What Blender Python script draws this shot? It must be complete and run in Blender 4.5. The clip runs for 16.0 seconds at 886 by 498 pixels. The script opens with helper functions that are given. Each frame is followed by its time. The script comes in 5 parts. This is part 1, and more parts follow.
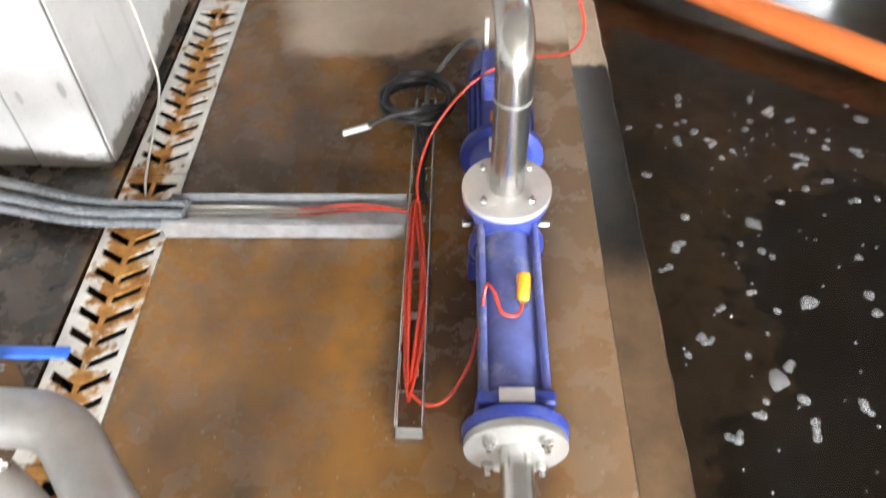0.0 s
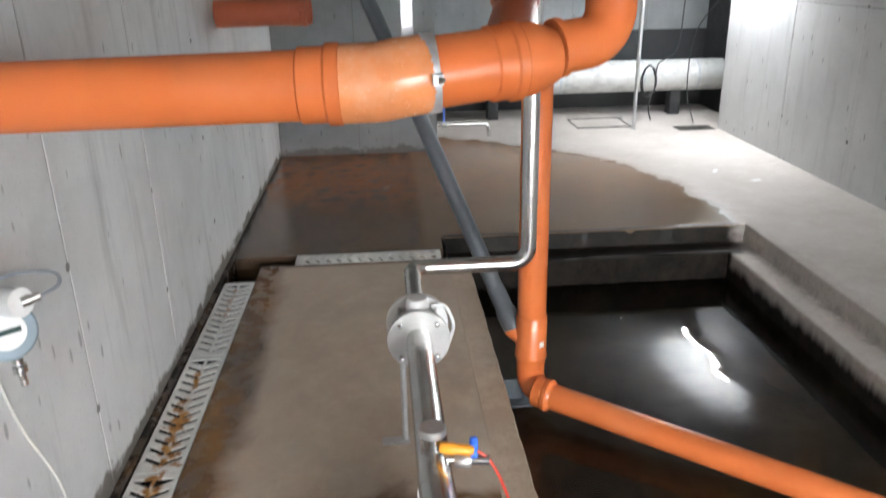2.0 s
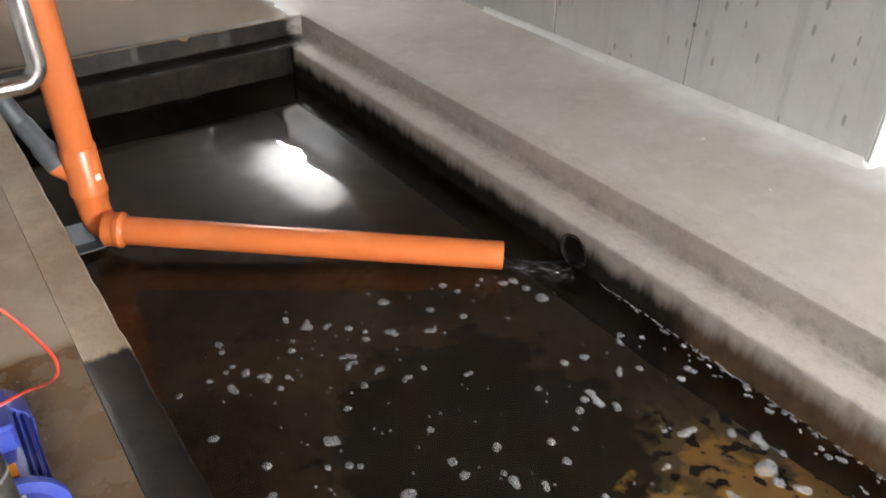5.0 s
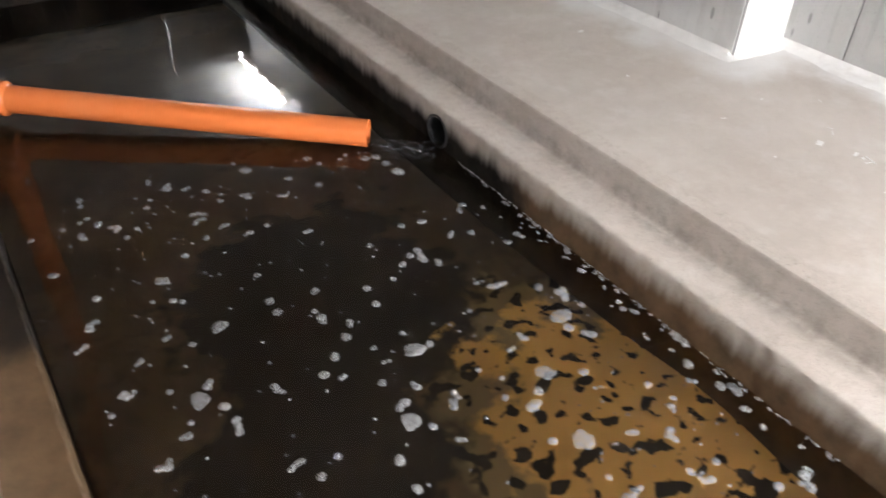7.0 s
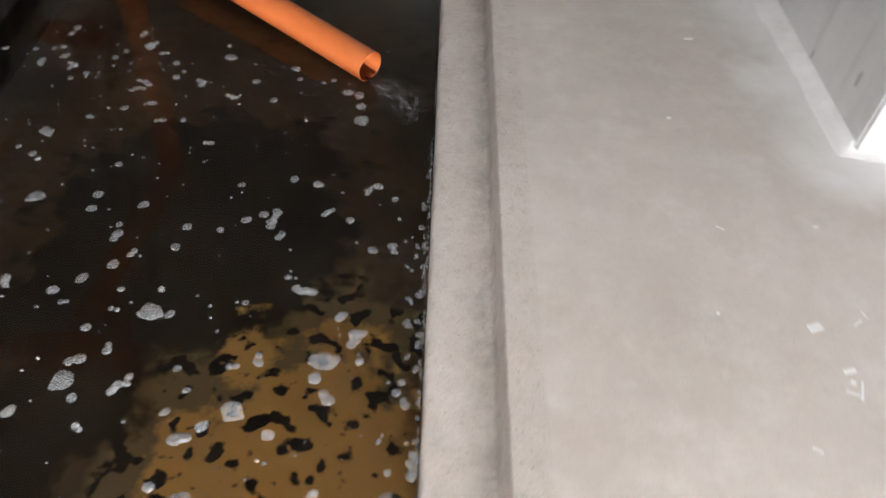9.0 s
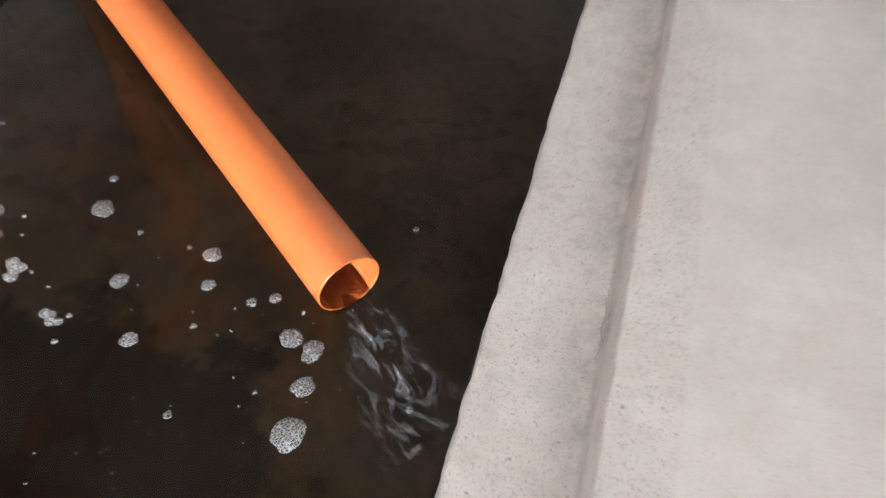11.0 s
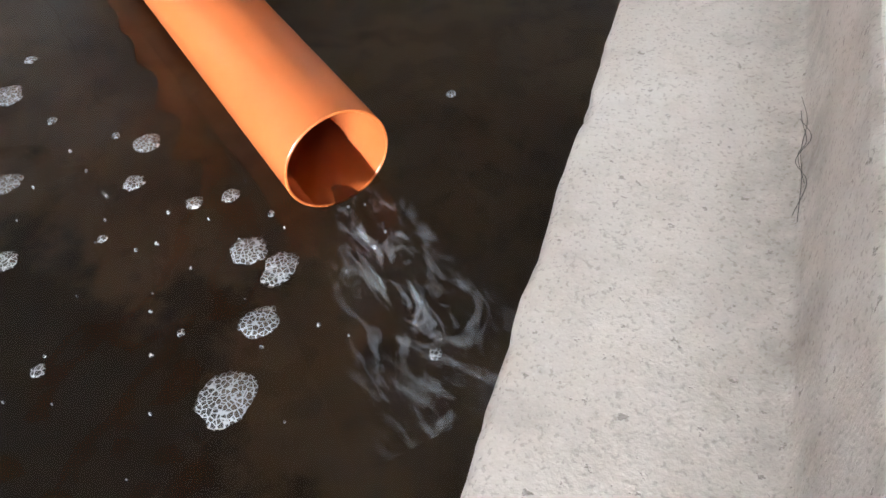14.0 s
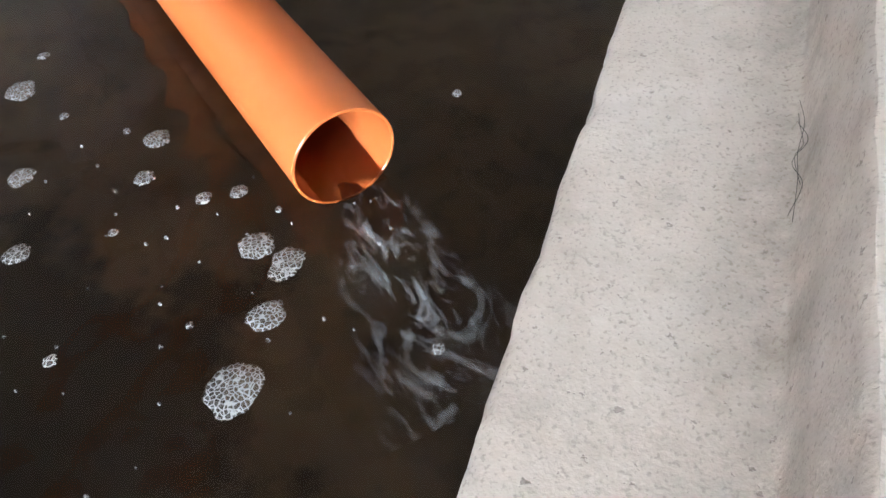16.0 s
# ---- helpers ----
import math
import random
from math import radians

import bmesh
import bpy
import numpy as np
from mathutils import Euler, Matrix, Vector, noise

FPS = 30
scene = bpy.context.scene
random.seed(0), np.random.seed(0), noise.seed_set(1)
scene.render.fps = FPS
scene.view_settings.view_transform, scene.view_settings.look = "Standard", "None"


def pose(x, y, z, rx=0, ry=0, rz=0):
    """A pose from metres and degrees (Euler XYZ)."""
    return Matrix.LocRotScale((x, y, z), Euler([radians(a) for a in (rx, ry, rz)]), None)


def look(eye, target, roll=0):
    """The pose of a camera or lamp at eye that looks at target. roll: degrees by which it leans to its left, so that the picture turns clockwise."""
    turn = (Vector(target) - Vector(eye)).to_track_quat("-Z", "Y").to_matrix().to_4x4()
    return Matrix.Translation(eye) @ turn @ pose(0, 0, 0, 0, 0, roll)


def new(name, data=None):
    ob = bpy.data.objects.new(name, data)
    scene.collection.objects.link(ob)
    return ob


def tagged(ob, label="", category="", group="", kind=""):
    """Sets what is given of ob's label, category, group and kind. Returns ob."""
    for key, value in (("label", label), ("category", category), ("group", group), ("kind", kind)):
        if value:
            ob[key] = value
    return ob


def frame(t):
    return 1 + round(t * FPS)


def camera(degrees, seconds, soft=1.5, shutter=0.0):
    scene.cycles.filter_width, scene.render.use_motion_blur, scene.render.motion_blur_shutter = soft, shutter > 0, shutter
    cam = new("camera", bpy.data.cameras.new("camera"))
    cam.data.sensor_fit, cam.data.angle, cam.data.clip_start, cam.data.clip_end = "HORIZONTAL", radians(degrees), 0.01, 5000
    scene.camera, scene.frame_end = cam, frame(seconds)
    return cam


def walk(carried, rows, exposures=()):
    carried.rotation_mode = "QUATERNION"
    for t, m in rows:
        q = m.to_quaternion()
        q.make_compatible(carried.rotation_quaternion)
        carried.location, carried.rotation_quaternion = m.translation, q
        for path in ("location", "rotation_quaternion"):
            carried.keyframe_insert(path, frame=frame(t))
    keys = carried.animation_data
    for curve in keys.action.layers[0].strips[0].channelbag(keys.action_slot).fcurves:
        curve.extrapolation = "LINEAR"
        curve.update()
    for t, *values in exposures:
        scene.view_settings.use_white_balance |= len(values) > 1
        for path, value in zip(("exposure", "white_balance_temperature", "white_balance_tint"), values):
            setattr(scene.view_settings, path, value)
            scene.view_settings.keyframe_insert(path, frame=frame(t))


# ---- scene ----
cam = camera(60.6, 16.0, shutter=0.4)
PATH = [
    (0, (0.732, -1.383, 1.401), (0.688, -0.073, -0.109), -1.2),
    (0.5, (0.721, -1.340, 1.471), (0.739, 0.138, 0.123), -0.4),
    (1, (0.733, -1.315, 1.542), (0.787, 0.332, 0.408), -0.5),
    (1.5, (0.747, -1.315, 1.584), (0.836, 0.453, 0.653), -0.8),
    (2, (0.758, -1.309, 1.630), (0.890, 0.555, 0.918), -1.1),
    (2.5, (0.770, -1.315, 1.658), (0.924, 0.596, 1.088), -1.9),
    (3, (0.818, -1.291, 1.616), (1.143, 0.592, 1.025), -3.6),
    (3.5, (0.897, -1.265, 1.545), (1.528, 0.430, 0.690), -4.5),
    (4, (0.936, -1.239, 1.525), (1.811, 0.285, 0.571), -1.1),
    (4.5, (0.962, -1.237, 1.509), (1.891, 0.227, 0.514), -0.8),
    (5, (0.968, -1.269, 1.474), (1.938, 0.074, 0.353), 0.7),
    (5.2, (0.955, -1.270, 1.453), (1.942, 0.042, 0.312), 1.2),
    (7.3, (1.492, -1.980, 1.321), (2.370, -0.710, 0.051), 3.1),
    (7.5, (1.652, -2.038, 1.377), (2.496, -0.770, 0.081), 4.6),
    (8, (2.068, -2.019, 1.369), (2.752, -0.689, 0.041), 4.7),
    (8.5, (2.445, -1.927, 1.317), (2.908, -0.495, -0.001), 2.5),
    (9, (2.829, -1.719, 1.322), (2.904, -0.355, -0.139), 6.0),
    (9.5, (3.023, -1.123, 1.276), (2.938, 0.180, -0.239), 3.5),
    (9.7, (2.998, -0.920, 1.355), (2.923, 0.372, -0.170), 6.8),
    (12, (2.973, 0.154, 0.272), (2.423, 1.343, -1.239), -7.9),
    (12.5, (2.975, 0.146, 0.257), (2.404, 1.351, -1.234), -8.6),
    (13, (2.964, 0.145, 0.255), (2.405, 1.341, -1.248), -8.9),
    (13.5, (2.956, 0.138, 0.254), (2.395, 1.332, -1.250), -8.9),
    (14, (2.955, 0.137, 0.253), (2.388, 1.330, -1.249), -9.0),
    (14.5, (2.958, 0.139, 0.251), (2.393, 1.330, -1.254), -9.0),
    (15, (2.957, 0.136, 0.251), (2.392, 1.327, -1.254), -8.9),
    (15.5, (2.961, 0.134, 0.253), (2.391, 1.320, -1.254), -9.1),
    (16, (2.960, 0.129, 0.262), (2.381, 1.313, -1.242), -8.9),
]
EXPOSURES = [(0.0, 1.38, 6380, 10), (1.0, 1.2, 6330, 10), (1.5, 0.75, 6280, 10), (2.0, 0.58, 6150, 10), (3.0, 0.2, 6350, 10), (4.0, 0.65, 6500, 11), (5.0, 0.78, 6550, 11), (7.5, 0.72, 6450, 12), (8.0, 0.55, 6350, 11), (8.5, 0.45, 6300, 11), (9.0, 0.55, 6350, 11), (9.5, 0.8, 6450, 12), (12.0, 1.58, 6030, 9), (16.0, 1.52, 6030, 9)]
walk(cam, [(t, look(eye, target, roll)) for t, eye, target, roll in PATH], EXPOSURES)

# ---- world and lights ----
world = bpy.data.worlds.new("world")
scene.world = world
world.use_nodes = True
world.node_tree.nodes["Background"].inputs[0].default_value = (0.9, 0.95, 1.0, 1)
world.node_tree.nodes["Background"].inputs[1].default_value = 0.02

LAMPS = [
    # x, y, z, length, axis angle, watts
    (3.985, 5.50, 1.675, 1.15, 90, 95),
    # two unseen lamps, added behind the start to light the near room
    (3.6, -6.3, 1.775, 1.2, 0, 500),
    (2.2, -6.3, 1.775, 1.2, 0, 640),
]


# ---- mesh helpers ----
def part(name, bm, mat, parent=None, label="", smooth=False, sheet=False):
    me = bpy.data.meshes.new(name)
    if sheet:
        for f in bm.faces:
            f.normal_update()
            if f.normal.z < 0:
                f.normal_flip()
    else:
        bmesh.ops.recalc_face_normals(bm, faces=bm.faces)
    if smooth:
        for f in bm.faces:
            f.smooth = True
    bm.to_mesh(me)
    bm.free()
    if mat is not None:
        me.materials.append(mat)
    if smooth:
        me.set_sharp_from_angle(angle=radians(38))
    ob = new(name, me)
    if parent is not None:
        ob.parent = parent
    if label:
        tagged(ob, label)
    return ob


def thing(name, label, category, group="", kind="", at=(0, 0, 0)):
    ob = new(name)
    ob.location = at
    ob.empty_display_size = 0.05
    return tagged(ob, label, category, group, kind)


def add_box(bm, x0, y0, z0, x1, y1, z1, m=None):
    vs = [bm.verts.new((x, y, z)) for x in (x0, x1) for y in (y0, y1) for z in (z0, z1)]
    if m is not None:
        for v in vs:
            v.co = m @ v.co
    for q in ((0, 1, 3, 2), (4, 6, 7, 5), (0, 4, 5, 1), (2, 3, 7, 6), (0, 2, 6, 4), (1, 5, 7, 3)):
        bm.faces.new([vs[i] for i in q])
    return vs


def box(x0, y0, z0, x1, y1, z1, bevel=0.0, m=None, seg=1):
    bm = bmesh.new()
    add_box(bm, x0, y0, z0, x1, y1, z1, m)
    if bevel:
        bmesh.ops.bevel(bm, geom=bm.edges[:], offset=bevel, segments=seg, affect="EDGES", profile=0.5)
    return bm


def frames_along(pts):
    pts = [Vector(p) for p in pts]
    n = len(pts)
    tang = []
    for i in range(n):
        a = pts[max(i - 1, 0)]
        b = pts[min(i + 1, n - 1)]
        tang.append((b - a).normalized())
    up = Vector((0, 0, 1)) if abs(tang[0].z) < 0.9 else Vector((1, 0, 0))
    u = tang[0].cross(up).normalized()
    out = []
    for i in range(n):
        u = (u - tang[i] * u.dot(tang[i])).normalized()
        out.append((pts[i], u, tang[i].cross(u)))
    return out


def add_tube(bm, pts, r, seg=20, caps=True, radii=None):
    rings = []
    for i, (p, u, v) in enumerate(frames_along(pts)):
        rr = radii[i] if radii else r
        rings.append([bm.verts.new(p + (u * math.cos(a) + v * math.sin(a)) * rr) for a in [2 * math.pi * k / seg for k in range(seg)]])
    for a, b in zip(rings, rings[1:]):
        for k in range(seg):
            bm.faces.new((a[k], a[(k + 1) % seg], b[(k + 1) % seg], b[k]))
    if caps:
        bm.faces.new(rings[0][::-1])
        bm.faces.new(rings[-1])
    return rings


def tube(pts, r, seg=20, caps=True, radii=None):
    bm = bmesh.new()
    add_tube(bm, pts, r, seg, caps, radii)
    return bm


def bent(pts, radius, steps=8):
    """A polyline with its corners rounded."""
    pts = [Vector(p) for p in pts]
    out = [pts[0]]
    for a, b, c in zip(pts, pts[1:], pts[2:]):
        d0, d1 = (a - b).normalized(), (c - b).normalized()
        half = d0.angle(d1) / 2
        cut = min(radius / math.tan(half), (a - b).length * 0.49, (c - b).length * 0.49)
        r = cut * math.tan(half)
        mid = b + (d0 + d1).normalized() * (r / math.sin(half))
        s, e = b + d0 * cut - mid, b + d1 * cut - mid
        ang = s.angle(e)
        for k in range(steps + 1):
            f = k / steps
            out.append(mid + (s * math.sin((1 - f) * ang) + e * math.sin(f * ang)) / math.sin(ang))
    out.append(pts[-1])
    return out


def curl(pts, steps=6):
    """A smooth curve through points."""
    pts = [Vector(p) for p in pts]
    ext = [2 * pts[0] - pts[1]] + pts + [2 * pts[-1] - pts[-2]]
    out = []
    for p0, p1, p2, p3 in zip(ext, ext[1:], ext[2:], ext[3:]):
        for k in range(steps):
            t = k / steps
            out.append(0.5 * ((2 * p1) + (p2 - p0) * t + (2 * p0 - 5 * p1 + 4 * p2 - p3) * t * t + (3 * p1 - p0 - 3 * p2 + p3) * t ** 3))
    out.append(pts[-1])
    return out


def add_ring(bm, p, axis, r0, r1, h, seg=28):
    """A washer of inner radius r0 and outer radius r1, from p along axis for h."""
    q = Vector(axis).normalized().to_track_quat("Z", "Y").to_matrix().to_4x4()
    m = Matrix.Translation(p) @ q
    loops = []
    for r, z in ((r0, 0), (r1, 0), (r1, h), (r0, h)):
        loops.append([bm.verts.new(m @ Vector((r * math.cos(2 * math.pi * k / seg), r * math.sin(2 * math.pi * k / seg), z))) for k in range(seg)])
    for a, b in zip(loops, loops[1:] + loops[:1]):
        for k in range(seg):
            bm.faces.new((a[k], a[(k + 1) % seg], b[(k + 1) % seg], b[k]))


def ring(p, axis, r0, r1, h, seg=28, bevel=0.0):
    bm = bmesh.new()
    add_ring(bm, p, axis, r0, r1, h, seg)
    return bm


def disc(p, axis, r, h, seg=28):
    a = Vector(axis).normalized()
    return tube([Vector(p), Vector(p) + a * h], r, seg)


def lathe(p, axis, prof, seg=32):
    """A solid of revolution: prof is rows of (distance along axis, radius)."""
    a = Vector(axis).normalized()
    return tube_exact(p, a, prof, seg)


def tube_exact(p, a, prof, seg):
    bm = bmesh.new()
    m = Matrix.Translation(p) @ a.to_track_quat("Z", "Y").to_matrix().to_4x4()
    rings = [[bm.verts.new(m @ Vector((r * math.cos(2 * math.pi * k / seg), r * math.sin(2 * math.pi * k / seg), d))) for k in range(seg)] for d, r in prof]
    for x, y in zip(rings, rings[1:]):
        for k in range(seg):
            bm.faces.new((x[k], x[(k + 1) % seg], y[(k + 1) % seg], y[k]))
    bm.faces.new(rings[0][::-1])
    bm.faces.new(rings[-1])
    return bm


def bolt(p, axis, r=0.009, h=0.012):
    """A hex head on a short shank end."""
    a = Vector(axis).normalized()
    bm = tube_exact(Vector(p), a, [(0, r), (h * 0.85, r), (h, r * 0.85)], 6)
    m = Matrix.Translation(Vector(p) + a * h) @ a.to_track_quat("Z", "Y").to_matrix().to_4x4()
    rings = [[bm.verts.new(m @ Vector((rr * math.cos(math.pi * k / 5), rr * math.sin(math.pi * k / 5), d))) for k in range(10)] for d, rr in ((0, r * 0.5), (h * 0.6, r * 0.5))]
    for k in range(10):
        bm.faces.new((rings[0][k], rings[0][(k + 1) % 10], rings[1][(k + 1) % 10], rings[1][k]))
    bm.faces.new(rings[1])
    return bm


# ---- materials ----
class Mat:
    def __init__(self, name, rough=0.6, metal=0.0):
        self.m = bpy.data.materials.new(name)
        self.m.use_nodes = True
        self.nt = self.m.node_tree
        self.b = self.nt.nodes["Principled BSDF"]
        self.b.inputs["Roughness"].default_value = rough
        self.b.inputs["Metallic"].default_value = metal
        self.co = self.nt.nodes.new("ShaderNodeNewGeometry").outputs["Position"]

    def node(self, kind, **kw):
        n = self.nt.nodes.new(kind)
        for k, v in kw.items():
            n.inputs[k].default_value = v
        return n

    def link(self, a, b):
        self.nt.links.new(a, b)

    def noise(self, scale, detail=4, rough=0.55, stretch=None, warp=0.0):
        n = self.node("ShaderNodeTexNoise", Scale=scale, Detail=detail, Roughness=rough, Distortion=warp)
        if stretch:
            mp = self.node("ShaderNodeMapping")
            mp.inputs["Scale"].default_value = stretch
            self.link(self.co, mp.inputs["Vector"])
            self.link(mp.outputs[0], n.inputs["Vector"])
        else:
            self.link(self.co, n.inputs["Vector"])
        return n.outputs["Fac"]

    def ramp(self, fac, stops):
        r = self.node("ShaderNodeValToRGB")
        e = r.color_ramp.elements
        while len(e) < len(stops):
            e.new(0.5)
        for el, (p, c) in zip(e, stops):
            el.position = p
            el.color = (*c, 1) if len(c) == 3 else c
        self.link(fac, r.inputs["Fac"])
        return r.outputs["Color"]

    def grey(self, fac, a, b):
        return self.ramp(fac, [(a, (0, 0, 0)), (b, (1, 1, 1))])

    def mix(self, fac, a, b, mode="MIX"):
        n = self.node("ShaderNodeMix")
        n.data_type, n.blend_type = "RGBA", mode
        for sock, v in ((n.inputs["Factor"], fac), (n.inputs["A"], a), (n.inputs["B"], b)):
            if isinstance(v, (int, float)):
                sock.default_value = v
            elif isinstance(v, tuple):
                sock.default_value = (*v, 1)
            else:
                self.link(v, sock)
        return n.outputs["Result"]

    def math(self, op, a, b=0.0, clamp=False):
        n = self.node("ShaderNodeMath")
        n.operation, n.use_clamp = op, clamp
        for i, v in enumerate((a, b)):
            if isinstance(v, (int, float)):
                n.inputs[i].default_value = v
            else:
                self.link(v, n.inputs[i])
        return n.outputs[0]

    def axis(self, k):
        s = self.node("ShaderNodeSeparateXYZ")
        self.link(self.co, s.inputs[0])
        return s.outputs[k]

    def span(self, v, a, b):
        n = self.node("ShaderNodeMapRange")
        n.interpolation_type = "SMOOTHSTEP"
        n.inputs["From Min"].default_value, n.inputs["From Max"].default_value = a, b
        self.link(v, n.inputs["Value"])
        return n.outputs[0]

    def color(self, c):
        if isinstance(c, tuple):
            self.b.inputs["Base Color"].default_value = (*c, 1)
        else:
            self.link(c, self.b.inputs["Base Color"])

    def rough(self, r):
        self.link(r, self.b.inputs["Roughness"])

    def bump(self, h, strength=0.3, dist=0.003):
        n = self.node("ShaderNodeBump", Strength=strength, Distance=dist)
        self.link(h, n.inputs["Height"])
        self.link(n.outputs[0], self.b.inputs["Normal"])


def wall_concrete(name, base, dark, stain=0.5, wet_foot=0.0):
    m = Mat(name, 0.8)
    big, mid, fine = m.noise(1.3, 5), m.noise(7, 6, 0.65), m.noise(90, 3)
    runs = m.noise(3.5, 5, 0.6, (3.5, 3.5, 0.35))
    c = m.mix(m.grey(big, 0.3, 0.7), dark, base)
    c = m.mix(m.math("MULTIPLY", m.grey(mid, 0.45, 0.8), 0.35), c, tuple(x * 1.18 for x in base))
    c = m.mix(m.math("MULTIPLY", m.grey(runs, 0.54, 0.72), stain), c, tuple(x * 0.55 for x in base))
    c = m.mix(m.math("MULTIPLY", m.grey(fine, 0.62, 0.75), 0.4), c, tuple(x * 0.45 for x in base))
    vo = m.node("ShaderNodeTexVoronoi", Scale=9.0, Randomness=1.0)
    mp = m.node("ShaderNodeMapping")
    mp.inputs["Scale"].default_value = (1.5, 1.5, 0.5)
    m.link(m.co, mp.inputs["Vector"])
    m.link(mp.outputs[0], vo.inputs["Vector"])
    pit = m.math("SUBTRACT", 1.0, m.span(m.math("ADD", vo.outputs["Distance"], m.math("MULTIPLY", m.math("SUBTRACT", mid, 0.5), 0.3)), 0.07, 0.13))
    c = m.mix(m.math("MULTIPLY", pit, 0.6), c, tuple(x * 0.28 for x in base))
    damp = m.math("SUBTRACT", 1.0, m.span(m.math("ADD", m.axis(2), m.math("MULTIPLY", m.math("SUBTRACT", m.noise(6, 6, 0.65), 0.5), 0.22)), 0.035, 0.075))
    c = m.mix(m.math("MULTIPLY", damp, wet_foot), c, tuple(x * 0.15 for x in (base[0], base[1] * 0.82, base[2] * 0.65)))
    m.color(c)
    m.rough(m.ramp(mid, [(0.2, (0.6, 0.6, 0.6)), (0.9, (0.92, 0.92, 0.92))]))
    m.bump(m.math("SUBTRACT", m.math("ADD", m.math("MULTIPLY", fine, 0.4), mid), pit), 0.25, 0.004)
    return m.m


M_WALL = wall_concrete("concrete_wall", (0.61, 0.61, 0.605), (0.50, 0.50, 0.495), 0.4)
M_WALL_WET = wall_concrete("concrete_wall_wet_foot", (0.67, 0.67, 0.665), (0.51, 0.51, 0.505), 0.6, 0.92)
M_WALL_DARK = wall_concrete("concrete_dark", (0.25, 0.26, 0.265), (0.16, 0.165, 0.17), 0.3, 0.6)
# greyer wall concrete for the recess, whose shade is put into the colour
M_WALL_SHADED = wall_concrete("concrete_wall_shaded", (0.46, 0.46, 0.45), (0.34, 0.34, 0.335), 0.6)
M_BLACK = wall_concrete("bitumen_black", (0.025, 0.025, 0.026), (0.012, 0.012, 0.013), 0.2)


def dry_concrete(m, coarse):
    """Beige screed: cloudy, trowelled, with fine sand and small dark pits."""
    big, mid, fine = m.noise(1.1, 5), m.noise(9, 6, 0.65), m.noise(140, 3)
    sand = m.noise(420, 2)
    dry = m.mix(m.grey(big, 0.3, 0.7), (0.43, 0.388, 0.348), (0.57, 0.528, 0.492))
    dry = m.mix(m.math("MULTIPLY", m.grey(mid, 0.45, 0.8), 0.5), dry, (0.64, 0.605, 0.565))
    dry = m.mix(m.math("MULTIPLY", m.grey(m.noise(3.3, 6, 0.7, None, 0.5), 0.55, 0.8), 0.35), dry, (0.36, 0.31, 0.26))
    dry = m.mix(m.math("MULTIPLY", m.grey(fine, 0.60, 0.76), 0.4), dry, (0.27, 0.235, 0.2))
    dry = m.mix(m.math("MULTIPLY", m.grey(sand, 0.55, 0.75), 0.25), dry, (0.72, 0.70, 0.67))
    blot = m.noise(26, 6, 0.72)
    dry = m.mix(m.math("MULTIPLY", m.grey(blot, 0.50, 0.72), 0.4 * coarse), dry, (0.30, 0.265, 0.23))
    dry = m.mix(m.math("MULTIPLY", m.grey(m.noise(5.5, 6, 0.7), 0.52, 0.7), 0.4), dry, (0.66, 0.64, 0.62))
    grit, holes = m.noise(330, 2, 0.5), m.grey(m.noise(120, 3, 0.6), 0.66, 0.70)
    dry = m.mix(m.math("MULTIPLY", m.grey(grit, 0.57, 0.68), 0.5 * coarse), dry, (0.24, 0.21, 0.18))
    dry = m.mix(m.math("MULTIPLY", holes, 0.55 * coarse), dry, (0.12, 0.10, 0.085))
    height = m.math("ADD", m.math("ADD", m.math("MULTIPLY", fine, 0.22), mid), m.math("MULTIPLY", m.math("ADD", sand, grit), 0.2))
    height = m.math("SUBTRACT", height, m.math("MULTIPLY", holes, 0.5))
    return dry, mid, height


